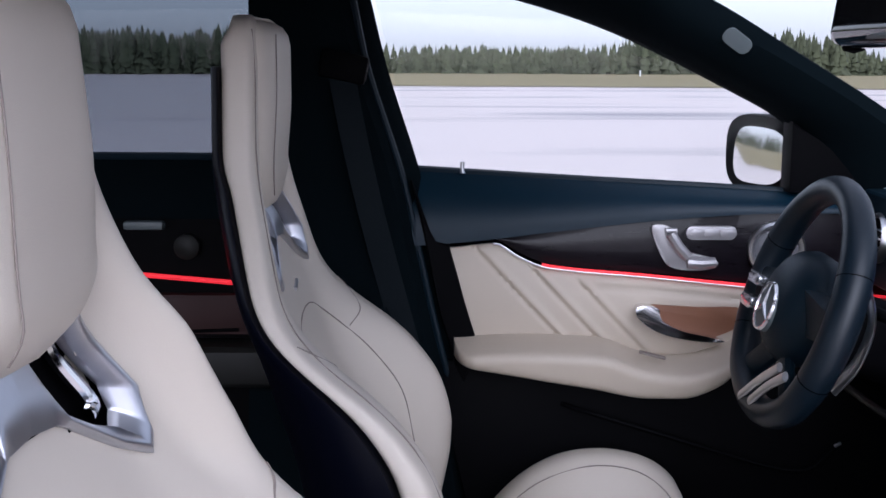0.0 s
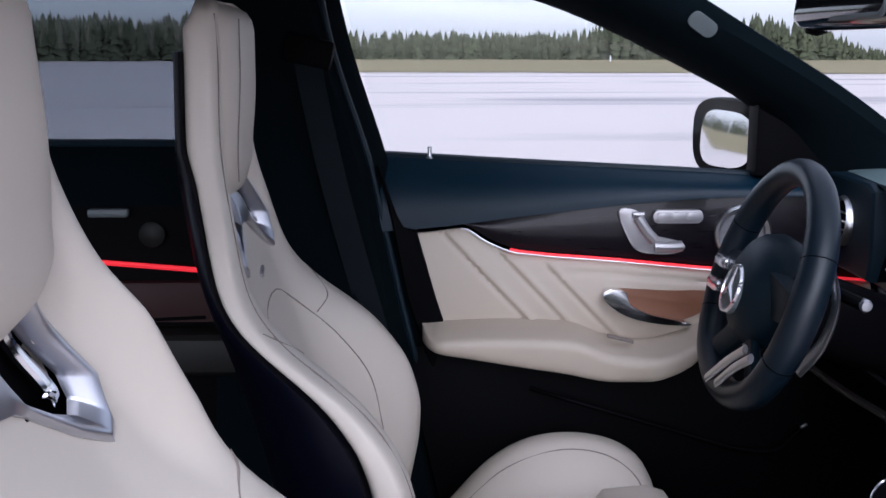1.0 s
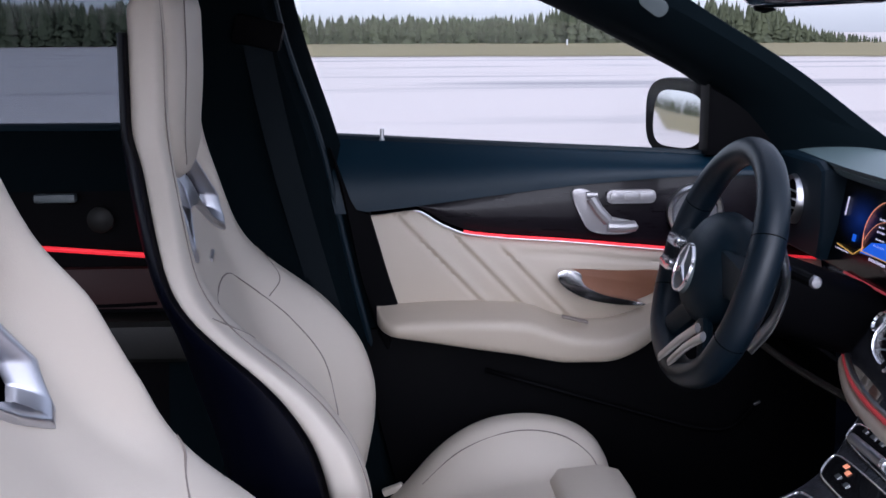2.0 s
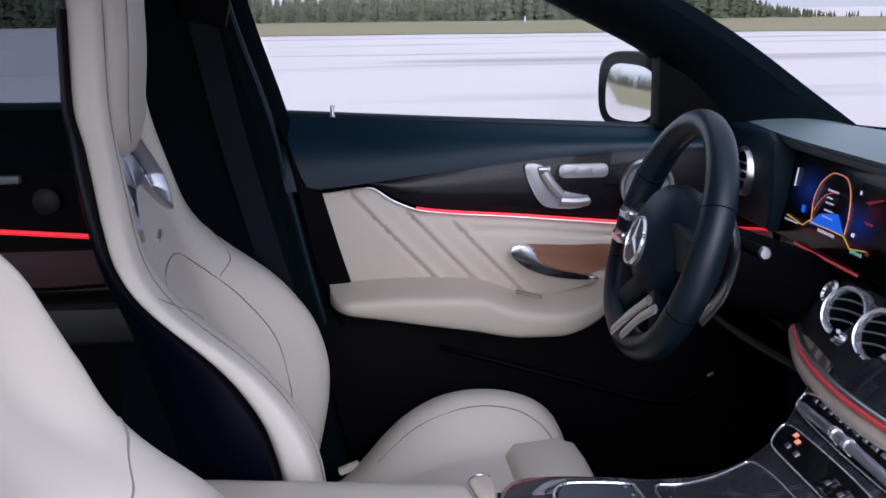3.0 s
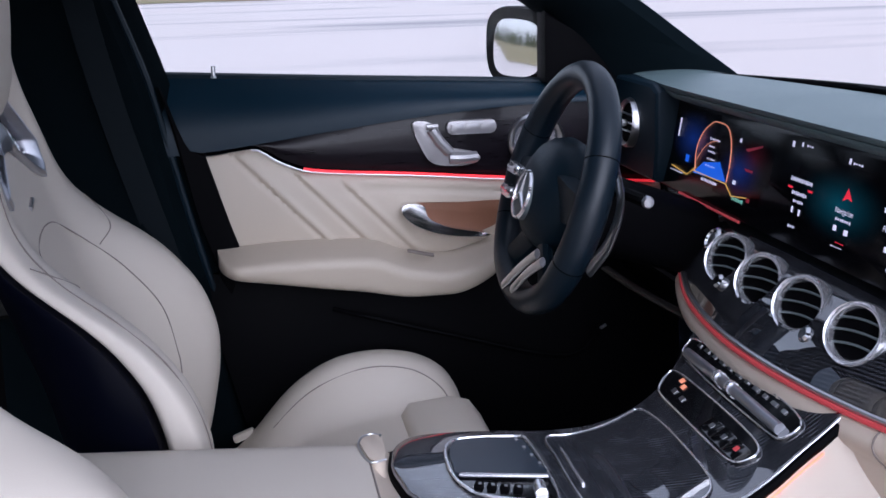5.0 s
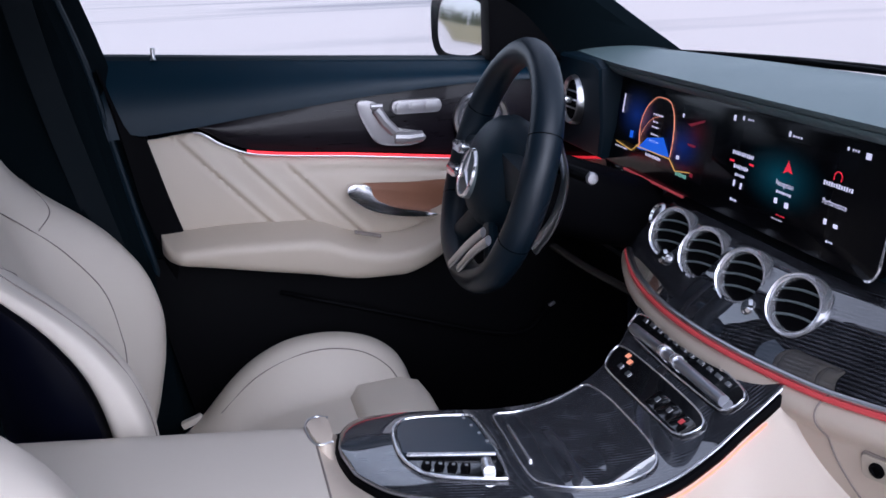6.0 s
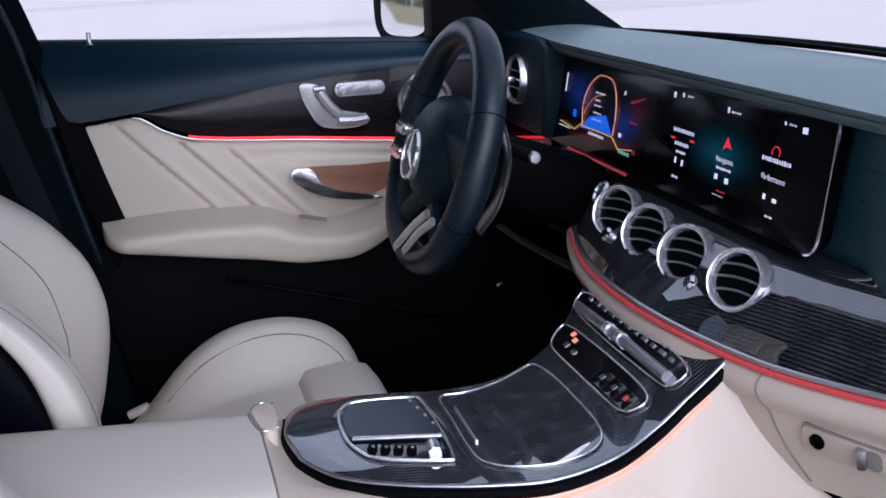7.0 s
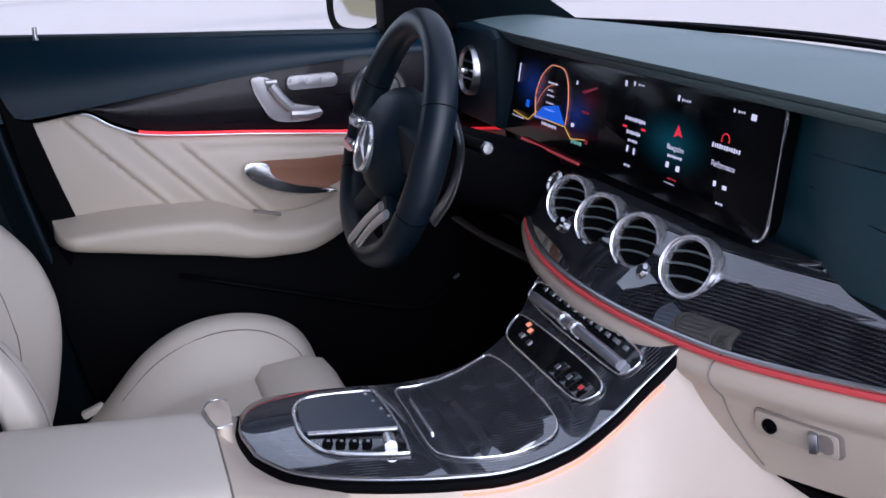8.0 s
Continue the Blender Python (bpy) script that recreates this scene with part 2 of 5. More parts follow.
def rounded(a0, b0, a1, b1, r, n=5):
    """A rounded rectangle's outline."""
    out = []
    for ca, cb, w in ((a1 - r, b1 - r, 0), (a0 + r, b1 - r, 90), (a0 + r, b0 + r, 180), (a1 - r, b0 + r, 270)):
        for i in range(n + 1):
            t = radians(w + 90 * i / n)
            out.append((ca + r * math.cos(t), cb + r * math.sin(t)))
    return out


# ---- outside: wet apron, grass verge, far wood ----
def ground_material():
    """Pale concrete under thin water: glossy film, dark damp streaks that run along the apron."""
    m = material("wet_concrete", (0.64, 0.555, 0.52), 0.45, vary=0.10, vscale=0.15, scale=3.0)
    n, l = m.node_tree.nodes, m.node_tree.links
    b = n["Principled BSDF"]
    tc, mp, ns, rp, mx = (n.new("ShaderNode" + k) for k in ("TexCoord", "Mapping", "TexNoise", "ValToRGB", "Mix"))
    mp.inputs["Scale"].default_value = (0.035, 0.30, 1)
    ns.inputs["Scale"].default_value, ns.inputs["Detail"].default_value, ns.inputs["Distortion"].default_value = 1.0, 6, 0.8
    rp.color_ramp.elements[0].position, rp.color_ramp.elements[1].position = 0.55, 0.68
    mx.data_type, mx.blend_type = "RGBA", "MULTIPLY"
    mx.inputs[7].default_value = (0.42, 0.43, 0.48, 1)
    old = b.inputs["Base Color"].links[0].from_socket
    l.new(tc.outputs["Object"], mp.inputs[0])
    l.new(mp.outputs[0], ns.inputs[0])
    l.new(ns.outputs[0], rp.inputs[0])
    l.new(rp.outputs[0], mx.inputs[0])
    l.new(old, mx.inputs[6])
    l.new(mx.outputs[2], b.inputs["Base Color"])
    b.inputs["Specular IOR Level"].default_value = 0.35
    return m


GRASS = material("dry_grass", (0.24, 0.20, 0.10), 0.95, vary=0.35, vscale=0.05, scale=2.0)
NEEDLES = material("conifer_needles", (0.062, 0.070, 0.036), 0.9, vary=0.6, vscale=0.06, scale=1.2)
ground = part("ground", sheet(lambda u, v: Vector((6000 * u - 3000, 6000 * v - 3000, 0)), 24, 24), ground_material())
tagged(ground, "pale wet concrete apron with puddle streaks", "ground", kind="structure")


def ring_place(turn, far):
    return Vector((far * math.sin(turn), far * math.cos(turn), 0))


def verge(u, v):
    turn = radians(-180 + 360 * u)
    near = 60 + 66 * step(-turn, radians(8), radians(11)) - 104 * step(-turn, radians(33), radians(40))
    far = near + (135 - near) * v
    p = ring_place(turn, far * (1 + 0.05 * noise.noise((u * 60, 3, 0))))
    p.z = 0.03 + 0.10 * v + 0.04 * noise.noise((u * 90, v * 3, 1))
    return p


grass = part("grass", sheet(verge, 220, 4), GRASS)
tagged(grass, "strip of dry yellow grass along the apron", "grass", kind="stuff")


TREE_TOPS = curve([(-180, 4.6), (-9, 4.6), (-6, 3.3), (4, 3.0), (8, 3.2), (9.5, 4.3), (12.5, 3.9), (14, 3.2), (16, 4.2), (18.5, 4.3), (20.5, 2.2), (22, 1.2), (24, 0.8), (70, 0.6)])


def wood():
    """Far conifers, each with ragged tiers of drooping boughs."""
    rnd, bm = random.Random(4), bmesh.new()
    for i in range(2600):
        deg = rnd.uniform(-170, 40) if i < 900 else rnd.uniform(-32, 24)
        turn = radians(deg)
        at = ring_place(turn, rnd.uniform(124, 150))
        tall = rnd.uniform(0.72, 1.15) * TREE_TOPS(deg)[0] * (1 + 0.16 * noise.noise((turn * 30, 7, 0)))
        wide = tall * rnd.uniform(0.13, 0.24)
        tiers = 6
        for k in range(tiers):
            z0 = tall * (0.02 + 0.84 * k / tiers)
            z1 = z0 + tall * 0.30
            r = wide * (1 - k / tiers) ** 0.8 + 0.03 * tall
            tip = bm.verts.new(at + Vector((rnd.uniform(-.05, .05), rnd.uniform(-.05, .05), z1)))
            spin = rnd.uniform(0, 6)
            low = []
            for j in range(7):
                w = spin + math.tau * j / 7
                q = r * rnd.uniform(0.5, 1.3)
                low.append(bm.verts.new(at + Vector((q * math.cos(w), q * math.sin(w), max(0, z0 + rnd.uniform(-.07, .05) * tall)))))
            for j in range(7):
                bm.faces.new((tip, low[j], low[(j + 1) % 7]))
    return bm


trees = part("far_wood", wood(), NEEDLES, angle=75)
tagged(trees, "far wood of dark green conifers with a ragged top", "trees", kind="stuff")


def post(x, y, h):
    t = thing("marker_post", (x, y, 0), "pale marker post standing far off on the verge", "post", "marker posts")
    part("shaft", lathe([(0.07, 0), (0.07, h * 0.8), (0.06, h), (0.0001, h)], pose(x, y, 0), 10), SATIN, t)
    part("foot", lathe([(0.3, 0), (0.3, 0.1), (0.0001, 0.16)], pose(x, y, 0), 10), GRASS, t)


post(25.6, 118, 0.8)
post(16.0, 100, 0.7)

# ---- the car's fixed body ----
SIDE = 0.72                     # inner face of the driver's side
body = thing("car", (-0.6, 0.0, 0.0), "dark blue car with black pillars, roof lining and carpet", "car")

# window line of the front door and edge of the windscreen, as (x, z)
window_line = spline([(-0.60, 1.372), (-0.46, 1.368), (-0.326, 1.342), (-0.163, 1.288), (0.02, 1.200), (0.113, 1.148), (0.175, 1.085), (0.21, 1.035)], 6)
screen_line = spline([(-0.45, 1.44), (-0.20, 1.41), (-0.036, 1.337), (0.105, 1.254), (0.241, 1.171), (0.36, 1.085), (0.43, 1.035), (0.50, 0.98)], 6)


PLATE_TURN = -38


def a_pillar(side):
    rings = []
    for (a, b), (c, d) in zip(window_line, screen_line):
        lo, hi = Vector((a, 0.735, b)), Vector((c, 0.655, d))
        mid = (lo + hi) / 2
        rings.append([Vector((q.x, side * q.y, q.z)) for q in (lo + Vector((0, 0.05, 0)), lo, lo * .8 + hi * .2 + Vector((0, -.022, 0)), mid + Vector((0, -.030, 0)),
                                                              lo * .2 + hi * .8 + Vector((0, -.020, 0)), hi, hi + Vector((.005, .03, .004)), mid + Vector((.02, .09, .03)))])
    return loft(rings)


part("front_pillar", a_pillar(1), PILLAR, body, "dark cloth-covered windscreen pillar")
lamp = part("pillar_badge", prism(rounded(-0.024, -0.013, 0.024, 0.013, 0.011), -0.004, 0.003, "z", 0.001), BADGE, None, "small grey oval plate on the pillar")
lamp.parent = body
lamp.matrix_basis = Matrix.Translation(Vector((0.005, 0.655, 1.276)) - BASE[body.name]) @ Vector((-0.2, -0.91, -0.35)).to_track_quat("Z", "Y").to_matrix().to_4x4() @ Matrix.Rotation(radians(PLATE_TURN), 4, "Z")


def b_pillar():
    front = spline([(-0.575, 1.40), (-0.559, 1.339), (-0.532, 1.228), (-0.482, 1.070), (-0.455, 0.95), (-0.43, 0.82), (-0.40, 0.70), (-0.36, 0.45), (-0.33, 0.30)], 4)
    rings = []
    for i, (x, z) in enumerate(front):
        back = -0.752 - 0.02 * step(1.1 - z, 0, 0.6)
        rings.append([Vector((x - 0.012, 0.76, z)), Vector((x - 0.004, 0.735, z)), Vector((x - 0.016, 0.715, z)), Vector((x - 0.030, 0.705, z)), Vector((x - 0.05, 0.675, z)),
                      Vector((x - 0.10, 0.665, z)), Vector((back, 0.690, z)), Vector((back, 0.76, z))])
    return loft(rings)


part("door_pillar", b_pillar(), PILLAR, body, "black pillar between the doors")
seal = [(x + dx, y, z) for x, z, dx, y in [(-0.59, 1.345, 0, 0.70), (-0.565, 1.225, 0, 0.70), (-0.515, 1.07, 0, 0.70), (-0.488, 0.95, 0, 0.70), (-0.455, 0.80, 0, 0.70), (-0.41, 0.62, 0, 0.70)]]
part("door_seal", tube(spline(seal, 6), 0.006), DARK, body, "rubber door seal")


def slab(x0, x1, y0, y1, z, thick, crown=0.0):
    return sheet(lambda u, v: Vector((x0 + (x1 - x0) * u, y0 + (y1 - y0) * v, z + crown * (1 - (2 * v - 1) ** 2) - 0.03 * (2 * u - 1) ** 2)), 10, 12, (0, 0, -thick))


part("roof", slab(-2.1, -0.10, -0.70, 0.72, 1.43, 0.03, 0.04), PAINT, body, "dark painted roof")
part("roof_lining", slab(-2.05, -0.13, -0.68, 0.70, 1.40, 0.006, 0.035), PILLAR, body, "black roof lining")
part("roof_rail", tube(spline([(-2.0, 0.70, 1.33), (-1.3, 0.71, 1.375), (-0.6, 0.715, 1.40), (-0.40, 0.70, 1.395)], 8), 0.036, n=10), PILLAR, body)
part("floor_carpet", block((-0.45, 0, 0.27), (2.6, 1.44, 0.03), 0.01), CARPET, body, "black floor carpet")
part("sill", block((-0.45, 0.78, 0.33), (2.7, 0.12, 0.16), 0.03), PAINT, body)
part("sill", block((-0.45, -0.78, 0.33), (2.7, 0.12, 0.16), 0.03), PAINT, body)
part("firewall", block((0.70, 0, 0.62), (0.05, 1.5, 0.72), 0.01), CARPET, body)
part("bulkhead", block((-1.75, 0, 0.66), (0.06, 1.44, 0.78), 0.02), CARPET, body)
part("bonnet", sheet(lambda u, v: Vector((0.62 + 1.25 * u, -0.80 + 1.6 * v, 0.965 - 0.16 * u * u - 0.12 * (2 * v - 1) ** 4)), 12, 12, (0, 0, -0.02)), PAINT, body, "dark blue bonnet")
part("cowl", block((0.60, 0, 0.985), (0.16, 1.42, 0.03), 0.01, (0, 10, 0)), BLACK, body, "black windscreen cowl")
part("wing", block((1.1, 0.83, 0.62), (1.5, 0.10, 0.55), 0.05), PAINT, body)
part("wing", block((1.1, -0.83, 0.62), (1.5, 0.10, 0.55), 0.05), PAINT, body)
part("nose", block((1.92, 0, 0.55), (0.12, 1.7, 0.5), 0.06, seg=4), PAINT, body)
part("tail", block((-2.2, 0, 0.75), (0.8, 1.6, 0.6), 0.10, seg=4), PAINT, body)


def windscreen(u, v):
    x = 0.505 + 0.09 * (1 - (2 * v - 1) ** 2) - 0.61 * u
    return Vector((x, -0.70 + 1.40 * v, 1.0 + 0.40 * u))


pane = part("windscreen", sheet(windscreen, 8, 12), GLASS, body, "clear windscreen")
pane.visible_shadow = False


def wheel_at(x, y):
    w = part("wheel", lathe([(0.0, -0.10), (0.20, -0.10), (0.22, -0.06), (0.22, 0.08), (0.0, 0.09)], pose(x, y, 0.335, 90), 28), SATIN, body)
    part("tyre", lathe([(0.22, -0.11), (0.30, -0.12), (0.335, -0.09), (0.335, 0.09), (0.30, 0.12), (0.22, 0.11)], pose(x, y, 0.335, 90), 32), BLACK, w)


for wx in (1.35, -1.6):
    for wy in (0.78, -0.78):
        wheel_at(wx, wy)


# ---- driver's door ----
door = thing("driver_side_door", (-0.15, 0.75, 0.35), "closed door with dark leather top, black veneer, pleated beige panel", "car door")
FACE = 0.70


belt = curve([(-0.49, 1.068), (-0.25, 1.054), (0.0, 1.041), (0.32, 1.022)])
veneer_top = curve([(-0.49, 0.950), (-0.404, 0.957), (-0.25, 0.976), (-0.066, 0.996), (0.115, 1.006), (0.32, 1.006)])
strip_z = curve([(-0.49, 0.948), (-0.43, 0.950), (-0.362, 0.957), (-0.321, 0.934), (-0.275, 0.917), (-0.109, 0.902), (0.048, 0.887), (0.32, 0.865)])
rest_top = curve([(-0.43, 0.797), (-0.30, 0.803), (-0.19, 0.799), (-0.129, 0.776), (-0.065, 0.768), (0.015, 0.790), (0.07, 0.83), (0.12, 0.86)])


def door_strip(x0, x1, top, low, y_top, y_low, bulge, n=40, m=8, thick=0.012):
    def f(u, v):
        x = x0 + (x1 - x0) * u
        a, b = top(x)[0], low(x)[0]
        return Vector((x, y_top + (y_low - y_top) * v - bulge * math.sin(math.pi * v), a + (b - a) * v))
    return sheet(f, n, m, (0, thick, 0))


part("upper_panel", door_strip(-0.497, 0.32, lambda x: [belt(x)[0]], lambda x: [veneer_top(x)[0] - 0.002], 0.745, FACE - 0.006, 0.016), DOORTOP, door, "blue-black leather door top")
part("sill_lip", tube([(x, 0.752, belt(x)[0] - 0.004) for x in np.linspace(-0.495, 0.30, 24)], 0.010, n=8), DARK, door)
part("veneer", door_strip(-0.435, 0.32, veneer_top, lambda x: [strip_z(x)[0] + 0.001], FACE + 0.004, FACE + 0.006, 0.006), ASH, door, "glossy black ash veneer")
part("light_strip", tube([(x, FACE - 0.004, strip_z(x)[0] - 0.001) for x in np.linspace(-0.285, 0.30, 40)], 0.0022), RED, door, "glowing red light strip")
part("chrome_strip", tube([(x, FACE - 0.006, strip_z(x)[0] - 0.0042) for x in np.linspace(-0.365, 0.30, 60)], lambda t: 0.0018 - 0.0007 * min(1, 3 * t)), SATIN, door, "bright trim line")


def beige_panel(u, v):
    x = -0.440 + 0.75 * u
    top, low = strip_z(x)[0] - 0.006, 0.742
    z = top + (low - top) * v
    xx = x + 0.043 * v * (1 - u) ** 3
    y = FACE + 0.002 - 0.010 * math.sin(math.pi * min(1, v * 1.1)) ** 0.6
    # three slanting pleats, each a crease beside a soft raised fold, and a crease under the rail
    s = xx - 0.95 * (0.95 - z)
    for k, end in ((-0.400, 0.955), (-0.340, 0.921), (-0.283, 0.897)):
        on = step(end - z, 0.0, 0.012)
        y += on * (0.0050 * math.exp(-((s - k) / 0.0032) ** 2) - 0.0042 * math.exp(-((s - k - 0.011) / 0.0065) ** 2))
    rail = top - 0.020 - 0.012 * step(-x, 0.1, 0.3)
    y += step(x, -0.25, -0.20) * 0.0035 * math.exp(-((z - rail) / 0.0035) ** 2)
    return Vector((xx, y, z))


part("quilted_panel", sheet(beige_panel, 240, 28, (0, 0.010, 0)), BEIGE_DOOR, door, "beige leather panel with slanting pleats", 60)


def soft_outline(corners, r, n=4):
    """A closed outline with its corners rounded off."""
    out = []
    for i, c in enumerate(corners):
        p, q = corners[i - 1], corners[(i + 1) % len(corners)]
        a = c + (p - c) * min(0.48, r / max(1e-5, (p - c).length))
        b = c + (q - c) * min(0.48, r / max(1e-5, (q - c).length))
        for j in range(n + 1):
            t = j / n
            out.append(a * (1 - t) ** 2 + c * 2 * t * (1 - t) + b * t * t)
    return out


rest_low = curve([(-0.43, 0.764), (-0.40, 0.756), (-0.34, 0.746), (-0.264, 0.733), (-0.206, 0.724), (-0.116, 0.709), (-0.062, 0.709), (0.0, 0.730), (0.06, 0.775), (0.12, 0.82)])


def rest_near(x):
    blunt = max(0.0, min(1.0, (-0.392 - x) / 0.036))
    return 0.620 + 0.070 * (1 - math.sqrt(1 - blunt * blunt)) + 0.06 * step(x, -0.02, 0.11)


def armrest():
    rings = []
    for x in np.concatenate([np.linspace(-0.4275, -0.39, 12), np.linspace(-0.38, 0.05, 30), np.linspace(0.06, 0.12, 6)]):
        hi, lo, near = rest_top(x)[0] + 0.004, rest_low(x)[0], rest_near(x)
        fall = 0.022 * min(1.0, (0.70 - near) / 0.07)
        rings.append(soft_outline([Vector((x, 0.704, hi)), Vector((x, near, hi - fall)), Vector((x, near + 0.008, lo)), Vector((x, 0.704, lo + 0.012))], 0.016))
    return loft(rings)


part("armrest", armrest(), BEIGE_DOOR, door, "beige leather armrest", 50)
part("switch_slot", block((-0.108, 0.655, 0.7785), (0.044, 0.008, 0.004), 0.0015, (14, 14, 0)), SEAM_AND_SHADE, door, "dark slot in the armrest")

# pull handle: chrome crescent round a brown-lined pocket
pocket = spline([(-0.132, 0, 0.853), (-0.09, 0, 0.853), (-0.03, 0, 0.850), (0.04, 0, 0.848), (0.04, 0, 0.822), (-0.005, 0, 0.800), (-0.045, 0, 0.801), (-0.085, 0, 0.812), (-0.118, 0, 0.830)], 5, True)
part("pocket_lining", prism([(p.x, p.z) for p in pocket], FACE - 0.012, FACE + 0.004, "y", 0.004), BROWN, door, "brown door-pull pocket")
crescent = spline([(-0.098, 0, 0.851), (-0.128, 0, 0.855), (-0.134, 0, 0.842), (-0.115, 0, 0.822), (-0.080, 0, 0.806), (-0.03, 0, 0.797), (0.012, 0, 0.797), (-0.02, 0, 0.806), (-0.06, 0, 0.815), (-0.092, 0, 0.832)], 5, True)
part("pull_handle", prism([(p.x, p.z) for p in crescent], FACE - 0.030, FACE - 0.008, "y", 0.009, 5), CHROME, door, "chrome door pull")

# seat switches, memory keys and tweeter on the veneer
plate = spline([(-0.110, 0, 0.981), (-0.078, 0, 0.980), (-0.060, 0, 0.945), (-0.008, 0, 0.930), (-0.002, 0, 0.917), (-0.03, 0, 0.910), (-0.072, 0, 0.914), (-0.090, 0, 0.930)], 5, True)
sw = part("seat_switch_plate", prism([(p.x, p.z) for p in plate], FACE - 0.008, FACE + 0.002, "y", 0.002), PLATE, door, "pale satin seat-switch plate")
part("switch", tube([(-0.080, FACE - 0.016, 0.972), (-0.068, FACE - 0.018, 0.952), (-0.052, FACE - 0.016, 0.934)], 0.009, n=10), PLATE, sw)
part("switch", tube([(-0.052, FACE - 0.018, 0.925), (-0.03, FACE - 0.020, 0.924), (-0.008, FACE - 0.016, 0.925)], 0.009, n=10), PLATE, sw)
part("switch", tube([(-0.088, FACE - 0.014, 0.976), (-0.070, FACE - 0.014, 0.976)], 0.005, n=8), PLATE, sw)
keys = part("memory_keys", prism(rounded(-0.054, 0.961, 0.027, 0.983, 0.009), FACE - 0.010, FACE + 0.002, "y", 0.002), PLATE, door, "pale satin memory-key bar")
for k in range(3):
    part("key", prism(rounded(-0.048 + 0.024 * k, 0.965, -0.027 + 0.024 * k, 0.979, 0.004), FACE - 0.012, FACE - 0.008, "y", 0.001), PLATE, keys)
spk = part("speaker_ring", lathe([(0.046, 0), (0.046, 0.012), (0.042, 0.016), (0.037, 0.012), (0.037, 0)], pose(0.093, FACE, 0.945, 90), 36), SATIN, door, "satin ring of a round loudspeaker")
part("speaker_grille", lathe([(0.037, 0.004), (0.028, 0.010), (0.014, 0.013), (0.0001, 0.014)], pose(0.093, FACE, 0.945, 90), 32), GRILLE, spk, "perforated metal grille")

part("lower_panel", sheet(lambda u, v: Vector((-0.46 + 0.80 * u + 0.10 * v * (1 - u), 0.70 - 0.03 * math.sin(3.1 * v), 0.755 - 0.42 * v)), 20, 12, (0, 0.012, 0)), BLACK, door, "black lower door panel")
part("bin_edge", tube(spline([(-0.25, 0.675, 0.690), (-0.182, 0.640, 0.678), (-0.004, 0.635, 0.625), (0.09, 0.635, 0.598), (0.149, 0.64, 0.595), (0.191, 0.65, 0.628)], 6), 0.004), BLACK, door, "black rim of the door bin")
part("bin_clip", block((0.196, 0.65, 0.632), (0.012, 0.004, 0.005), 0.001, (0, -30, 0)), SATIN, door)
part("end_trim", prism([(-0.497, 1.055), (-0.46, 0.952), (-0.437, 0.952), (-0.39, 0.79), (-0.41, 0.72), (-0.425, 0.75), (-0.45, 0.84)], 0.690, 0.74, "y", 0.004), BLACK, door)
part("lock_pin", lathe([(0.0001, 0.016), (0.0035, 0.015), (0.0035, 0.006), (0.003, 0.0), (0.005, -0.004)], pose(-0.415, 0.742, 1.066), 12), SATIN, door, "small lock pin")
part("outer_skin", sheet(lambda u, v: Vector((-0.50 + 0.95 * u, 0.80 + 0.10 * math.sin(math.pi * min(1, v * 1.15)), 1.03 - 0.66 * v)), 16, 12, (0, -0.01, 0)), PAINT, door, "dark blue outer door skin")
wp = [(-0.482, 1.03)] + [(-0.559, 1.345)] + [(p[0], p[1] + 0.01) for p in window_line if p[0] > -0.5]
pane = part("window_pane", prism(wp, 0.756, 0.760, "y"), GLASS, door, "clear side window")
pane.visible_shadow = False
part("corner_trim", prism([(0.115, 1.035), (0.115, 1.15), (0.16, 1.12), (0.28, 1.03)], 0.715, 0.77, "y", 0.004), BLACK, door, "black mirror-corner trim")

# ---- door mirror ----
dm = thing("door_mirror", (0.19, 0.86, 1.02), "gloss black door mirror outside the driver's window", "mirror")


def mirror_shell():
    rings = []
    for k, (x, s) in enumerate([(0.118, 1.0), (0.125, 1.04), (0.15, 1.03), (0.19, 0.93), (0.22, 0.72), (0.24, 0.35), (0.245, 0.1)]):
        ring = []
        for j in range(28):
            w = math.tau * j / 28
            c, sn = math.cos(w), math.sin(w)
            yy = 0.930 + (0.132 if c > 0 else 0.108) * s * math.copysign(abs(c) ** 0.6, c)
            zz = 1.078 + 0.070 * s * math.copysign(abs(sn) ** 0.65, sn) * (1.0 + 0.10 * c)
            ring.append(Vector((x + 0.012 - 0.27 * (yy - 0.925), yy, zz)))
        rings.append(ring)
    return loft(rings)


part("housing", mirror_shell(), BLACK, dm)
gl = [(Vector((0, 0.930 + 0.088 * math.copysign(abs(math.cos(w)) ** 0.6, math.cos(w)), 1.078 + 0.051 * math.copysign(abs(math.sin(w)) ** 0.65, math.sin(w)) * (1 + 0.1 * math.cos(w))))) for w in [math.tau * j / 36 for j in range(36)]]
bm = bmesh.new()
rows = skin(bm, [[Vector((0.1185 - 0.27 * s * (p.y - 0.93) + 0.055 * s * (p.z - 1.078) + 0.40 * s * s * ((p.y - 0.93) ** 2 + (p.z - 1.078) ** 2), 0.93 + s * (p.y - 0.93), 1.078 + s * (p.z - 1.078))) for p in gl] for s in (0.02, 0.2, 0.4, 0.6, 0.8, 0.92, 1.0)])
bm.faces.new(rows[0])
part("mirror_glass", bm, MIRROR, dm, "silvered mirror glass")
part("stalk", tube(spline([(0.20, 0.76, 1.035), (0.20, 0.80, 1.03), (0.19, 0.86, 1.04)], 5), 0.03, n=12, flat=0.6), GLOSS, dm)

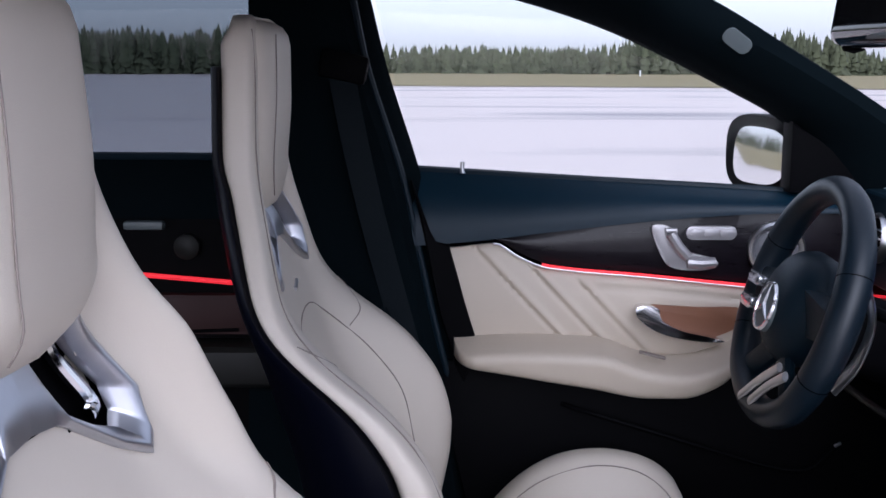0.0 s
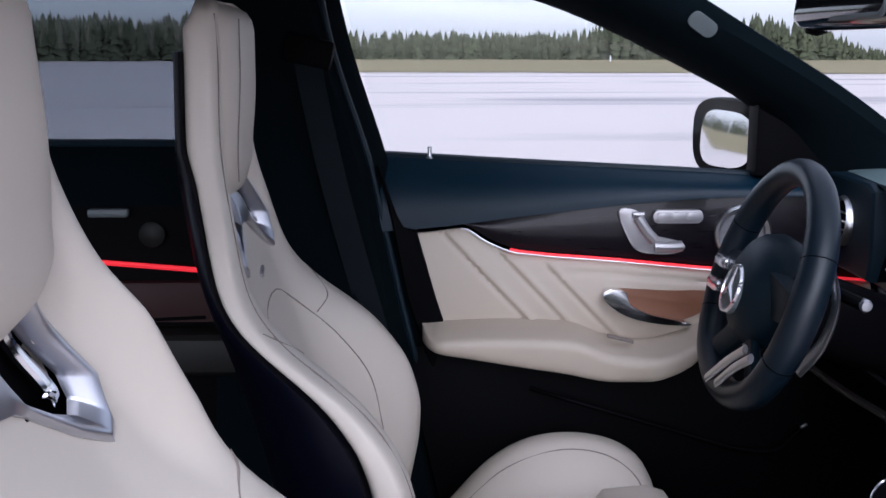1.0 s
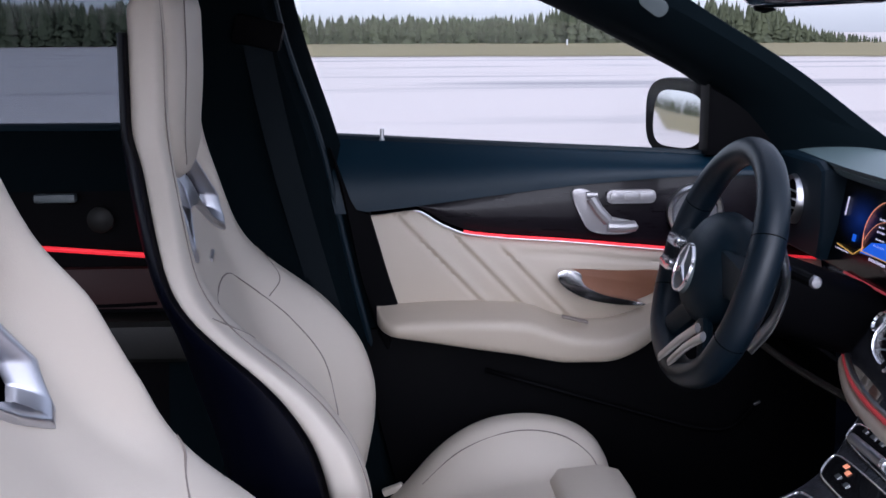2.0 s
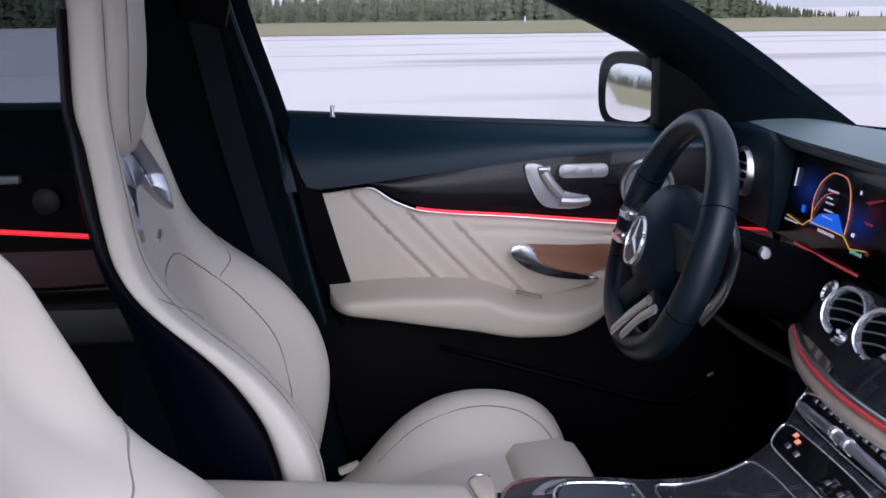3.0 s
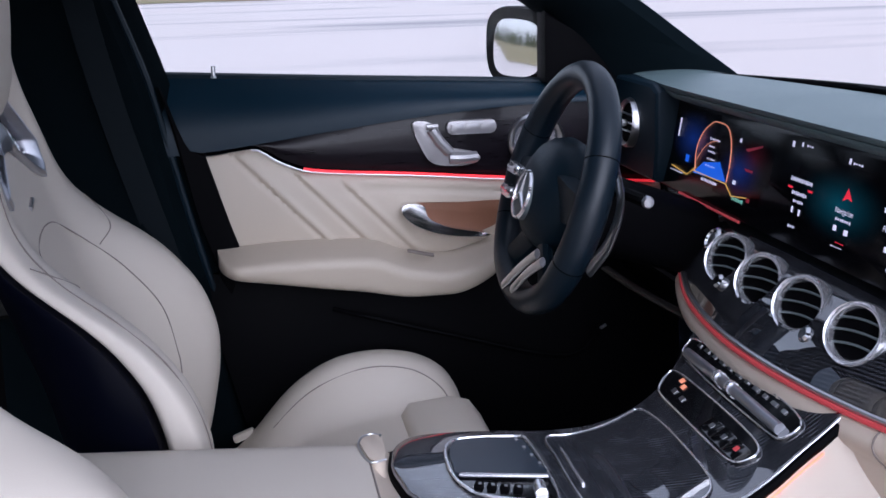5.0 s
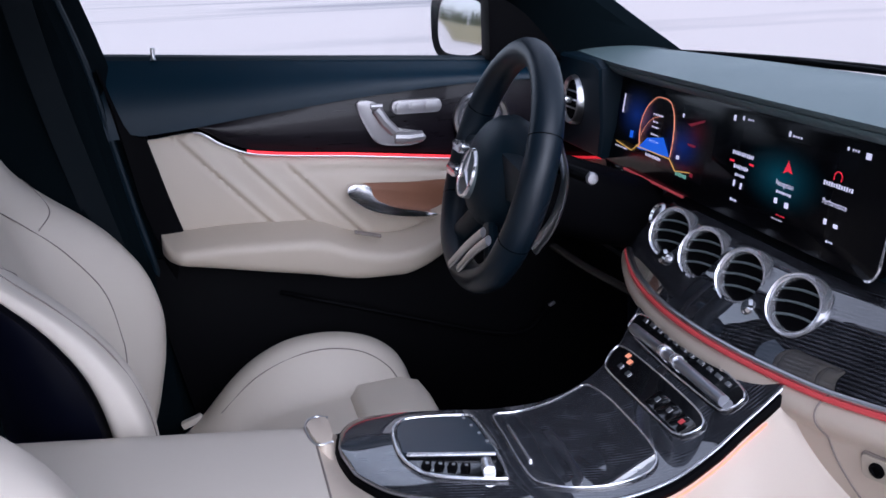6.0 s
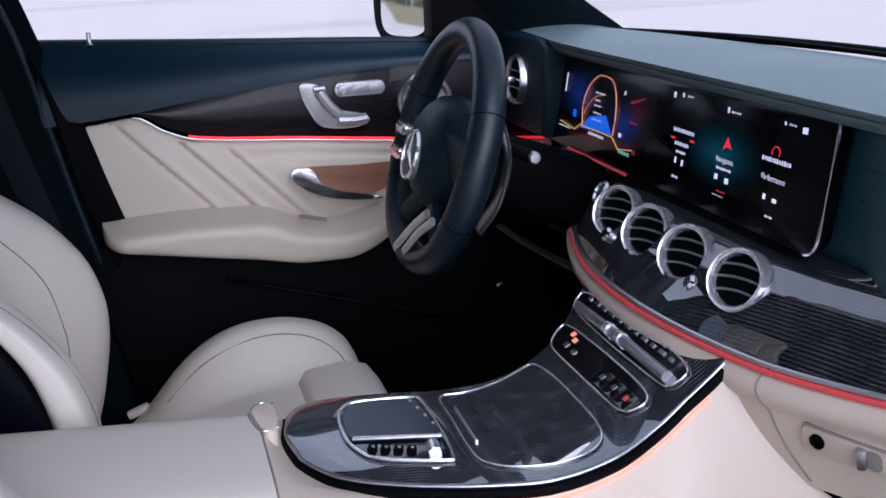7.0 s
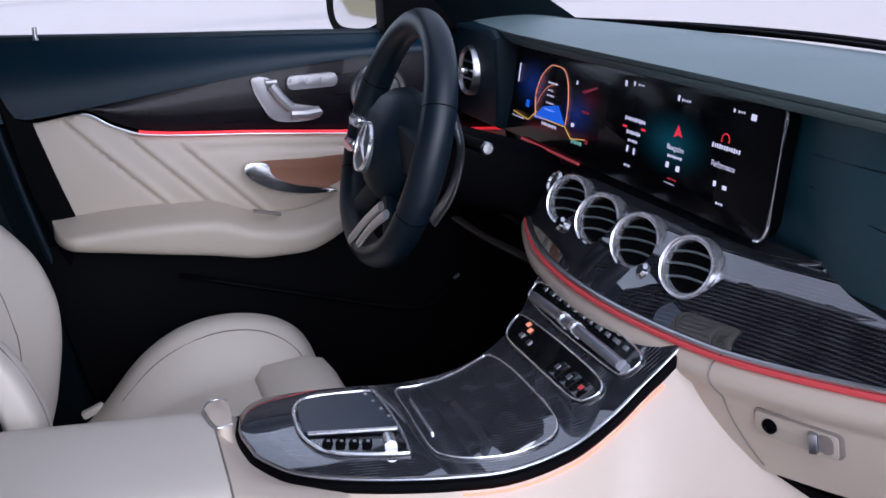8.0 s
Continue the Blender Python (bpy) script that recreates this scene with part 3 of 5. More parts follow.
# ---- rear door, seen between the seats ----
rd = thing("rear_side_door", (-1.2, 0.75, 0.35), "closed black rear door with red light strip and shade-toned pocket", "car door")
part("upper_panel", sheet(lambda u, v: Vector((-1.75 + 1.08 * u, 0.748 - 0.045 * v - 0.012 * math.sin(3.1 * v), 1.089 - 0.10 * v)), 12, 8, (0, 0.01, 0)), PILLAR, rd)
part("sill_lip", tube([(-1.75, 0.75, 1.086), (-0.68, 0.75, 1.084)], 0.009), DARK, rd)
part("lower_panel", block((-1.2, 0.73, 0.68), (1.08, 0.04, 0.66), 0.01), BLACK, rd, "black rear door panel")
part("light_strip", tube([(-1.6, 0.695, 0.925), (-1.1, 0.695, 0.911), (-0.70, 0.695, 0.878)], 0.0042), RED, rd, "glowing red light strip")
part("handle", block((-0.93, 0.692, 0.98), (0.065, 0.02, 0.014), 0.005), BADGE, rd, "dull grey inner door handle")
part("loudspeaker", lathe([(0.021, 0), (0.021, 0.010), (0.014, 0.014), (0.0001, 0.015)], pose(-0.863, 0.702, 0.944, 90), 24), REAR_REST, rd, "small round loudspeaker")
part("pocket", prism(rounded(-1.0, 0.80, -0.74, 0.865, 0.02), 0.690, 0.712, "y", 0.006), REAR_POCKET, rd, "pocket with shade and dim red glow in its colour")
part("pocket_trim", tube(spline([(-1.0, 0.69, 0.82), (-0.90, 0.688, 0.805), (-0.78, 0.688, 0.808)], 6), 0.003), BLACK, rd)
part("armrest", block((-0.95, 0.68, 0.755), (0.5, 0.08, 0.07), 0.02, seg=3), REAR_REST, rd, "armrest darkened in colour for the shade behind the seat")
part("outer_skin", block((-1.25, 0.85, 0.70), (1.3, 0.05, 0.66), 0.02), PAINT, rd)
pane = part("window_pane", prism([(-1.7, 1.07), (-1.65, 1.30), (-1.3, 1.37), (-0.735, 1.39), (-0.735, 1.07)], 0.756, 0.760, "y"), TINTED, rd, "tinted rear side window")
pane.visible_shadow = False

# ---- seat belt ----
sb = thing("seat_belt", (-0.60, 0.64, 0.80), "dark seat belt hanging down the door pillar", "seat belt")
part("strap", sheet(lambda u, v: Vector((-0.625 + 0.085 * u + 0.02 * u * u + 0.042 * v, 0.655 - 0.012 * math.sin(5 * u) , 1.225 - 0.45 * u)), 24, 3, (0, 0.0014, 0)), BELT, sb, "webbing strap")
part("belt_guide", block((-0.60, 0.658, 1.235), (0.075, 0.022, 0.045), 0.008, (0, 12, 0)), BLACK, sb, "black belt guide")


# ---- seats ----
# height, half width, front face in the middle, front face of the side wings, depth of the padded side
BACK = curve([
    (0.46, 0.225, -0.485, -0.490, 0.055), (0.50, 0.235, -0.500, -0.468, 0.055), (0.55, 0.246, -0.515, -0.448, 0.058), (0.60, 0.252, -0.530, -0.436, 0.060), (0.65, 0.257, -0.540, -0.427, 0.060), (0.69, 0.258, -0.548, -0.425, 0.060),
    (0.73, 0.257, -0.556, -0.432, 0.060), (0.77, 0.254, -0.568, -0.447, 0.058), (0.80, 0.250, -0.580, -0.468, 0.054), (0.83, 0.246, -0.592, -0.493, 0.052), (0.855, 0.242, -0.602, -0.522, 0.048),
    (0.88, 0.236, -0.612, -0.556, 0.044), (0.90, 0.231, -0.620, -0.581, 0.042), (0.925, 0.223, -0.630, -0.606, 0.041), (0.96, 0.209, -0.645, -0.626, 0.041), (1.00, 0.190, -0.662, -0.637, 0.042),
    (1.04, 0.170, -0.674, -0.646, 0.043), (1.08, 0.150, -0.682, -0.655, 0.044), (1.12, 0.138, -0.684, -0.660, 0.052), (1.17, 0.131, -0.684, -0.661, 0.052), (1.22, 0.126, -0.684, -0.661, 0.052),
    (1.26, 0.120, -0.684, -0.662, 0.052), (1.280, 0.111, -0.684, -0.664, 0.041), (1.292, 0.096, -0.684, -0.668, 0.034), (1.298, 0.074, -0.684, -0.676, 0.022)])


def soft_back(z):
    a, b, c = BACK(z - 0.012), BACK(z), BACK(z + 0.012)
    return [0.25 * p + 0.5 * q + 0.25 * r for p, q, r in zip(a, b, c)] if z < 1.25 else b


def front_x(y, z):
    w, mid, wing, d = soft_back(z)
    a = abs(y) / w
    lo = 0.34 + 0.20 * step(z, 0.85, 1.05)
    return mid + (wing - mid) * step(a, lo, 0.84)


def seat(cy):
    s = thing("sports_seat", (-0.45, cy, 0.29), "beige leather sports seat with built-in headrest and black shell back", "seat", "front seats")
    levels = np.concatenate([np.linspace(0.46, 1.25, 80), np.linspace(1.258, 1.298, 11)])

    def ring(z):
        w, mid, wing, d = soft_back(z)
        edge, out, n = wing - d * 0.45, [], 88
        for j in range(n):
            t = math.tau * (j + 0.5) / n
            c, sn = math.cos(t), math.sin(t)
            y = w * math.copysign(abs(c) ** 0.62, c)
            k = abs(sn) ** 0.5
            fx = front_x(y, z)
            bx = min(edge - d * 0.55, fx - 0.022)
            x = edge + (fx - edge) * k if sn > 0 else edge + (bx - edge) * abs(sn) ** 0.4
            out.append(Vector((x, cy + y, z)))
        return out

    def shell_ring(z):
        w, mid, wing, d = soft_back(z)
        edge, out, n = wing - d, [], 44
        back = min(edge - 0.016, mid - 0.045 - 0.03 * step(1.05 - z, 0, 0.3))
        for j in range(n):
            t = math.tau * (j + 0.5) / n
            c, sn = math.cos(t), math.sin(t)
            y = (w - 0.002) * math.copysign(abs(c) ** 0.6, c) * (1 if sn > 0 else 1 - 0.25 * abs(sn))
            front = min(edge + 0.006, front_x(y, z) - 0.034)
            out.append(Vector((edge + (front - edge) * abs(sn) ** 0.5 if sn > 0 else edge + (back - edge) * abs(sn) ** 0.7, cy + y, z)))
        return out
    up = bmesh.new()
    skin(up, [ring(z) for z in levels], True, True)

    def in_hole(p):
        y, z = abs(p.y - cy), p.z
        return 1.013 - 0.55 * max(0, y - 0.03) < z < 1.085 and y < 0.115 - 0.80 * max(0, z - 1.02) and p.x > front_x(y, z) - 0.010
    bmesh.ops.delete(up, geom=[f for f in up.faces if in_hole(f.calc_center_median())], context="FACES")
    part("backrest", up, BEIGE, s, "beige leather backrest with raised side bolsters", 60)
    part("shell", loft([shell_ring(z) for z in np.linspace(0.47, 1.235, 46)]), SHELL, s, "black shell back", 50)
    # a black sheet behind the cut-out stands in for the shade inside it
    part("opening", sheet(lambda u, v: Vector((front_x(0.12 * (2 * u - 1), 0.97 + 0.13 * v) - 0.017, cy + 0.14 * (2 * u - 1), 0.97 + 0.13 * v)), 14, 6, (-0.003, 0, 0)), BLACK, s, "black sheet for the shade in the opening under the headrest")

    def face(y, z, off=0.0):
        w, mid, wing, d = soft_back(z)
        c = min(1.0, abs(y) / w) ** (1 / 0.62)
        edge = wing - d * 0.45
        return Vector((edge + (front_x(y, z) - edge) * (1 - c * c) ** 0.25 + off, cy + y, z))

    # headrest pillow: a rounded pad with a full lip at the bottom
    def pillow_ring(z, k, fx):
        out, n = [], 48
        w = (0.096 + 0.008 * step(z, 1.06, 1.2)) * k
        for j in range(n):
            t = math.tau * (j + 0.5) / n
            c, sn = math.cos(t), math.sin(t)
            y = w * math.copysign(abs(c) ** 0.5, c)
            x = -0.682 + (fx + 0.682) * (0.25 + 0.75 * k) * abs(sn) ** 0.62 if sn > 0 else -0.682 - 0.012 * abs(sn)
            out.append(Vector((x, cy + y, z + (0.040 * (y / 0.09) ** 2 - 0.004) * step(1.16 - z, 0, 0.10))))
        return out
    rows = [(1.054, 0.30, -0.676), (1.055, 0.62, -0.670), (1.060, 0.84, -0.663), (1.072, 0.95, -0.658), (1.090, 1.0, -0.654)]
    rows += [(z, 1.0, -0.654 + 0.006 * step(z, 1.1, 1.2)) for z in np.linspace(1.11, 1.262, 12)] + [(1.276, 0.97, -0.650), (1.286, 0.88, -0.655), (1.292, 0.70, -0.664), (1.294, 0.4, -0.674)]
    part("headrest", loft([pillow_ring(*r) for r in rows]), BEIGE, s, "beige headrest pillow", 60)
    for sgn in (-1,):
        part("seam", tube(spline([Vector((-0.682 + 0.94 * (0.028 + 0.006 * step(z, 1.1, 1.2)) + 0.0012, cy + sgn * y, z)) for y, z in ((0.064, 1.075), (0.066, 1.12), (0.066, 1.20), (0.062, 1.275))], 6), 0.0008, n=6), SEAM_AND_SHADE, s)

    # satin frame of the opening: a flat band that runs from the middle out to a corner and up under the pillow
    outer = [(0.000, 1.014), (0.030, 1.011), (0.045, 1.004), (0.088, 0.976), (0.116, 0.962), (0.124, 0.974), (0.126, 1.010), (0.108, 1.044), (0.084, 1.080)]
    inner = [(0.000, 1.066), (0.026, 1.060), (0.036, 1.022), (0.080, 0.995), (0.104, 0.986), (0.111, 0.996), (0.110, 1.014), (0.094, 1.041), (0.068, 1.076)]
    for sgn in (1, -1):
        def band(u, v, sgn=sgn):
            k = u * (len(outer) - 1)
            i = min(len(outer) - 2, int(k))
            f = k - i
            o = Vector(outer[i]).lerp(Vector(outer[i + 1]), f)
            n = Vector(inner[i]).lerp(Vector(inner[i + 1]), f)
            p = o.lerp(n, v)
            return face(sgn * p.x, p.y, 0.006 + 0.006 * math.sin(math.pi * v) - 0.007 * v * v)
        part("chrome_frame", sheet(band, 64, 16, (-0.006, 0, 0)), DARK_CHROME, s, "satin chrome frame of the opening", 40)
        part("inner_bracket", tube(spline([face(sgn * 0.066, 1.070, -0.010), face(sgn * 0.086, 1.036, -0.010), face(sgn * 0.100, 1.006, -0.007), face(sgn * 0.090, 0.999, -0.007)], 6), 0.0055, n=10), CHROME, s, "bright inner bracket")
        for line_pts in ([(0.106, 1.28), (0.113, 1.22), (0.120, 1.15), (0.130, 1.09), (0.158, 1.02), (0.186, 0.95), (0.206, 0.90), (0.220, 0.85), (0.226, 0.79), (0.230, 0.70), (0.226, 0.58)] if sgn < 0 else [(0.150, 0.68), (0.149, 0.66), (0.147, 0.64)],
                         [(0.0, 0.918), (0.045, 0.914), (0.085, 0.900), (0.118, 0.868), (0.136, 0.825), (0.148, 0.76), (0.150, 0.68)],
                         [(0.128, 0.862), (0.165, 0.880), (0.200, 0.903), (0.218, 0.918)]):
            part("seam", tube(spline([face(sgn * y, z, 0.0005) for y, z in line_pts], 8), 0.0010, n=6), SEAM_AND_SHADE, s)
    part("badge", tube([face(-0.018, 0.945, 0.001), face(0.014, 0.951, 0.001)], 0.003), SATIN, s, "small metal badge")

    # seat cushion: raised bolsters on both sides, a lower middle and a thigh pad in front
    prof = curve([(-0.62, 0.46, 0.44), (-0.46, 0.480, 0.480), (-0.42, 0.492, 0.500), (-0.388, 0.510, 0.530), (-0.350, 0.535, 0.576), (-0.318, 0.552, 0.606), (-0.280, 0.566, 0.629), (-0.247, 0.574, 0.641), (-0.20, 0.580, 0.646), (-0.158, 0.582, 0.642),
                  (-0.125, 0.578, 0.632), (-0.096, 0.57, 0.616), (-0.075, 0.552, 0.592), (-0.06, 0.530, 0.565), (-0.050, 0.49, 0.52), (-0.045, 0.45, 0.46)])

    def cush(u, v):
        x = -0.62 + 0.575 * u
        mid = 0.5 * prof(x)[0] + 0.25 * prof(x - 0.02)[0] + 0.25 * prof(x + 0.02)[0]
        side = 0.5 * prof(x)[1] + 0.25 * prof(x - 0.02)[1] + 0.25 * prof(x + 0.02)[1]
        y = 0.262 * (2 * v - 1)
        a = abs(y) / 0.262
        z = mid + (side - mid) * step(a, 0.36, 0.74)
        return Vector((x, cy + y, z - 0.20 * max(0, (a - 0.84) / 0.16) ** 2))
    part("cushion", sheet(cush, 64, 56, (0, 0, -0.03)), BEIGE, s, "beige seat cushion", 60)
    part("seam", tube(spline([cush((x + 0.62) / 0.575, 0.5 + y / 0.524) + Vector((0, 0, 0.0006)) for x, y in ((-0.36, 0.16), (-0.30, 0.165), (-0.22, 0.168), (-0.15, 0.165), (-0.105, 0.15), (-0.09, 0.12))], 6), 0.0010, n=6), SEAM_AND_SHADE, s)
    part("thigh_pad", prism([(-0.170, 0.48), (-0.174, 0.582), (-0.162, 0.600), (-0.10, 0.606), (-0.072, 0.598), (-0.056, 0.575), (-0.038, 0.50), (-0.04, 0.46)], cy - 0.105, cy + 0.105, "y", 0.014, 4), BEIGE, s, "beige thigh support", 60)
    part("seat_base", block((-0.36, cy, 0.40), (0.56, 0.44, 0.14), 0.03), BLACK, s, "black seat base")
    part("buckle", block((-0.405, cy + 0.225, 0.520), (0.035, 0.014, 0.012), 0.004, (0, -20, 0)), BEIGE, s, "pale belt anchor cover")
    part("rail", block((-0.34, cy + 0.2, 0.31), (0.6, 0.04, 0.05), 0.005), BLACK, s)
    part("rail", block((-0.34, cy - 0.2, 0.31), (0.6, 0.04, 0.05), 0.005), BLACK, s)
    return s


seat(0.37)
front_passenger = seat(-0.44)
for ob in front_passenger.children:             # its back leans and turns a little further
    for v in ob.data.vertices:
        z, y = v.co.z + 0.29, v.co.y
        far = step(y / soft_back(z)[0], 0.72, 0.95) * step(1.18 - z, 0.0, 0.10)
        turned = 0.12 * min(y, 0.125) * step(z, 0.88, 0.97) * step(1.10 - z, 0.0, 0.06)
        v.co.x += 0.006 - 0.085 * max(0.0, z - 0.97) + turned - 0.026 * step(z, 0.88, 0.97) * step(1.10 - z, 0.0, 0.06) * (1 - far) + (0.024 * step(z, 0.76, 0.93) - 0.008) * far


# ---- dashboard ----
dash = thing("dashboard", (0.35, 0.0, 0.30), "dashboard with grey-blue leather top in a sky-lightened tone, carbon trim and beige lower part", "dashboard")


def strip_x(y):
    return 0.149 + 0.62 * (y - 0.04) ** 2


def strip_h(y):
    return 0.800 + 0.10 * max(0, abs(y - 0.03) - 0.22) ** 1.2


def dash_top(u, v):
    y = 0.69 - 1.40 * v
    edge = 0.232 + 0.03 * step(abs(y - 0.0), 0.4, 0.8)
    far = 0.56 - 0.12 * (y / 0.7) ** 2
    # rolled rear edge, then a gently rising top
    if u < 0.25:
        w = u / 0.25
        return Vector((edge + 0.012 - 0.012 * math.sin(math.pi * w / 2), y, 1.034 + 0.012 * w))
    w = (u - 0.25) / 0.75
    return Vector((edge + 0.012 * 0 + (far - edge) * w, y, 1.046 + 0.010 * math.sin(math.pi * w) - 0.020 * w * w))


part("dash_top", sheet(dash_top, 20, 40, (0.004, 0, -0.008)), DASHTOP, dash, "grey-blue leather dashboard top, lightened for the sky reflection")
part("screen_seal", tube(spline([(0.29, 0.70, 1.046), (0.365, 0.568, 1.046), (0.452, 0.372, 1.046), (0.497, 0.168, 1.046), (0.505, 0.0, 1.046), (0.49, -0.25, 1.046), (0.44, -0.5, 1.046)], 6), 0.006), BLACK, dash, "black edge under the windscreen")
part("vent_slot", tube(spline([(0.43, 0.30, 1.054), (0.462, 0.10, 1.052), (0.462, -0.10, 1.052), (0.44, -0.35, 1.052)], 6), 0.004, flat=0.5), BLACK, dash, "black demister slot")


def dash_face(u, v):
    return Vector((0.286 - 0.022 * step(v, 0.535, 0.64) - 0.010 * math.sin(3.1 * u) + 0.02 * step(v, 0.7, 1.0), 0.48 - 1.20 * v, 1.03 - 0.155 * u))


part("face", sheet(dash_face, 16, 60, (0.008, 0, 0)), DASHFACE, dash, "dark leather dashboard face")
for rows in ([(0.29, 0.57), (0.25, 0.65), (0.225, 0.82), (0.22, 0.95)], [(0.48, 0.57), (0.55, 0.67), (0.59, 0.82), (0.60, 0.95)]):
    part("seam", tube(spline([dash_face(u, v) - Vector((0.0002, 0, 0)) for u, v in rows], 8), 0.0008), DARK, dash)


def carbon_face(u, v):
    y = 0.36 - 1.06 * u
    x, z = curve([(0.0, 0.004, 0.008), (0.2, 0.016, 0.030), (0.4, 0.032, 0.052), (0.6, 0.056, 0.072), (0.72, 0.075, 0.081), (1.0, 1.0, 0.088)])(v)
    far = 0.272 + 0.02 * step(abs(y), 0.3, 0.7) - strip_x(y)
    x = x if v <= 0.72 else 0.075 + (far - 0.075) * (v - 0.72) / 0.28
    return Vector((strip_x(y) + x, y, strip_h(y) * (1 - v) + 0.80 * v + z))


VENTS = ((0.190, 0.216), (0.088, 0.209), (-0.011, 0.207), (-0.114, 0.211))
trim = sheet(carbon_face, 240, 50, (0.005, 0, -0.005))
axis = pose(0, 0, 0, 0, -66, 24).to_3x3() @ Vector((0, 0, 1))


def in_vent(p):
    for vy, vx in VENTS:
        d = p - Vector((vx, vy, 0.856))
        if (d - axis * d.dot(axis)).length < 0.0285:
            return True
    return False


bmesh.ops.delete(trim, geom=[f for f in trim.faces if in_vent(f.calc_center_median())], context="FACES")
part("carbon_trim", trim, DASH_CARBON, dash, "lacquered carbon-weave trim", 60)
part("light_strip", tube([(strip_x(y) - 0.002, y, strip_h(y)) for y in np.linspace(0.352, -0.70, 70)], 0.0026, flat=1.2), RED_DIM, dash, "dim red light strip")
part("chrome_strip", tube([(strip_x(y) + 0.001, y, strip_h(y) + 0.0055) for y in np.linspace(0.352, -0.70, 70)], 0.0032), SATIN, dash, "thin satin trim line")
part("beige_roll", tube([(strip_x(y) + 0.008, y, strip_h(y) - 0.018) for y in np.linspace(0.356, -0.70, 70)], 0.0155, n=14), BEIGE_CON, dash, "beige leather roll under the light strip")


def lower_x(y, z):
    v = min(1.0, max(0.0, (strip_h(y) - 0.003 - z) / 0.107))
    return strip_x(y) - 0.001 - 0.008 * math.sin(math.pi * min(1, v / 0.32)) * (v < 0.32) + 0.016 * max(0, v - 0.2) + 0.012 * v * v


def lower_face(u, v):
    y = -0.06 - 0.64 * u
    z = strip_h(y) - 0.003 - 0.107 * v
    return Vector((lower_x(y, z), y, z))


part("glovebox", sheet(lower_face, 30, 28, (0.01, 0, 0)), BEIGE_CON, dash, "beige glovebox lid", 60)
part("knee_panel", sheet(lambda u, v: Vector((strip_x(-0.10 - 0.60 * u) + 0.030 + 0.20 * v, -0.10 - 0.60 * u, 0.688 - 0.30 * v)), 10, 6, (0.01, 0, 0)), CARPET, dash, "black panel under the glovebox")
lid_gap = [Vector((lower_x(y, z) - 0.0004, y, z)) for y, z in [(p.x, p.y) for p in spline([(-0.203, 0.806, 0), (-0.195, 0.797, 0), (-0.195, 0.785, 0), (-0.200, 0.765, 0), (-0.206, 0.742, 0), (-0.217, 0.719, 0), (-0.230, 0.698, 0)], 6)]]
part("lid_gap", tube(lid_gap, 0.0010), SEAM_AND_SHADE, dash, "gap beside the glovebox lid")
part("under_dash", sheet(lambda u, v: Vector((0.20 + 0.06 * v + 0.08 * v * v, 0.70 - 0.50 * u, 0.79 - 0.14 * v )), 12, 8, (0.01, 0, 0)), BLACK, dash, "black lower panel round the steering column")
part("knee_trim", tube(spline([(0.19, 0.62, 0.74), (0.175, 0.45, 0.757), (0.178, 0.32, 0.765), (0.182, 0.22, 0.772)], 6), 0.008, n=8, flat=0.6), REAR_REST, dash, "dark knee-panel edge")

# glovebox lock
lock = part("lock_plate", prism(rounded(-0.044, -0.012, 0.040, 0.011, 0.004), -0.002, 0.003, "z", 0.001), BEIGE_DOOR, None, "beige glovebox lock plate")
lock.parent = dash
# the recess's shadow line is a slightly larger dark plate underneath
part("lock_recess", prism(rounded(-0.0455, -0.012, 0.044, 0.0135, 0.005), -0.004, 0.0012, "z", 0.0005), SEAM_AND_SHADE, None, "dark rim coloured as shadow round the lock recess").parent = lock
part("keyhole", lathe([(0.0075, 0.003), (0.0075, 0.005), (0.005, 0.006), (0.004, 0.004), (0.0001, 0.004)], pose(-0.028, 0, 0), 20), BLACK, None).parent = lock
# the scoop is not hollow: its shade is a dark flat pad
part("finger_scoop", prism(rounded(0.020, -0.009, 0.036, 0.010, 0.006), 0.000, 0.0036, "z", 0.0005), SEAM_AND_SHADE, None, "flat dark pad painted as the shade in a beige finger scoop").parent = lock
part("lock_handle", block((0.017, 0, 0.004), (0.009, 0.021, 0.010), 0.003, (0, 24, 0)), DARK_CHROME, None).parent = lock
n_out, along_y = Vector((-0.91, -0.38, -0.16)).normalized(), Vector((0.385, -0.923, 0.0)).normalized()
lock.matrix_basis = Matrix.Translation(Vector((0.2170, -0.2785, 0.752)) - BASE[dash.name]) @ Matrix((along_y, n_out.cross(along_y), n_out)).transposed().to_4x4()

# ---- twin display ----
disp = thing("display_panel", (0.27, 0.2, 0.885), "wide black glass twin display, lit, on the dashboard", "display")
SX = 0.262
part("panel", prism(rounded(-0.176, 0.897, 0.585, 1.030, 0.018), SX, SX + 0.016, "x", 0.002), PANEL_GLASS, disp, "black glass panel")
part("bezel", tube([(SX + 0.001, y, z) for y, z in rounded(-0.177, 0.896, 0.30, 1.031, 0.018)][6:18], 0.0015), SILVER, disp, "thin satin bezel")
BLUE = glowing("display_blue", (0.02, 0.13, 0.70), 0.55)
ORANGE = glowing("display_orange", (0.85, 0.30, 0.16), 0.55)
YELLOW = glowing("display_yellow", (0.75, 0.42, 0.08), 0.55)
GREEN = glowing("display_green", (0.25, 0.60, 0.45), 0.5)
WHITE = glowing("display_white", (0.80, 0.74, 0.86), 0.62)
DULL_RED = glowing("display_dull_red", (0.30, 0.01, 0.03), 0.25)
CRIMSON = glowing("display_red", (0.75, 0.02, 0.04), 0.7)


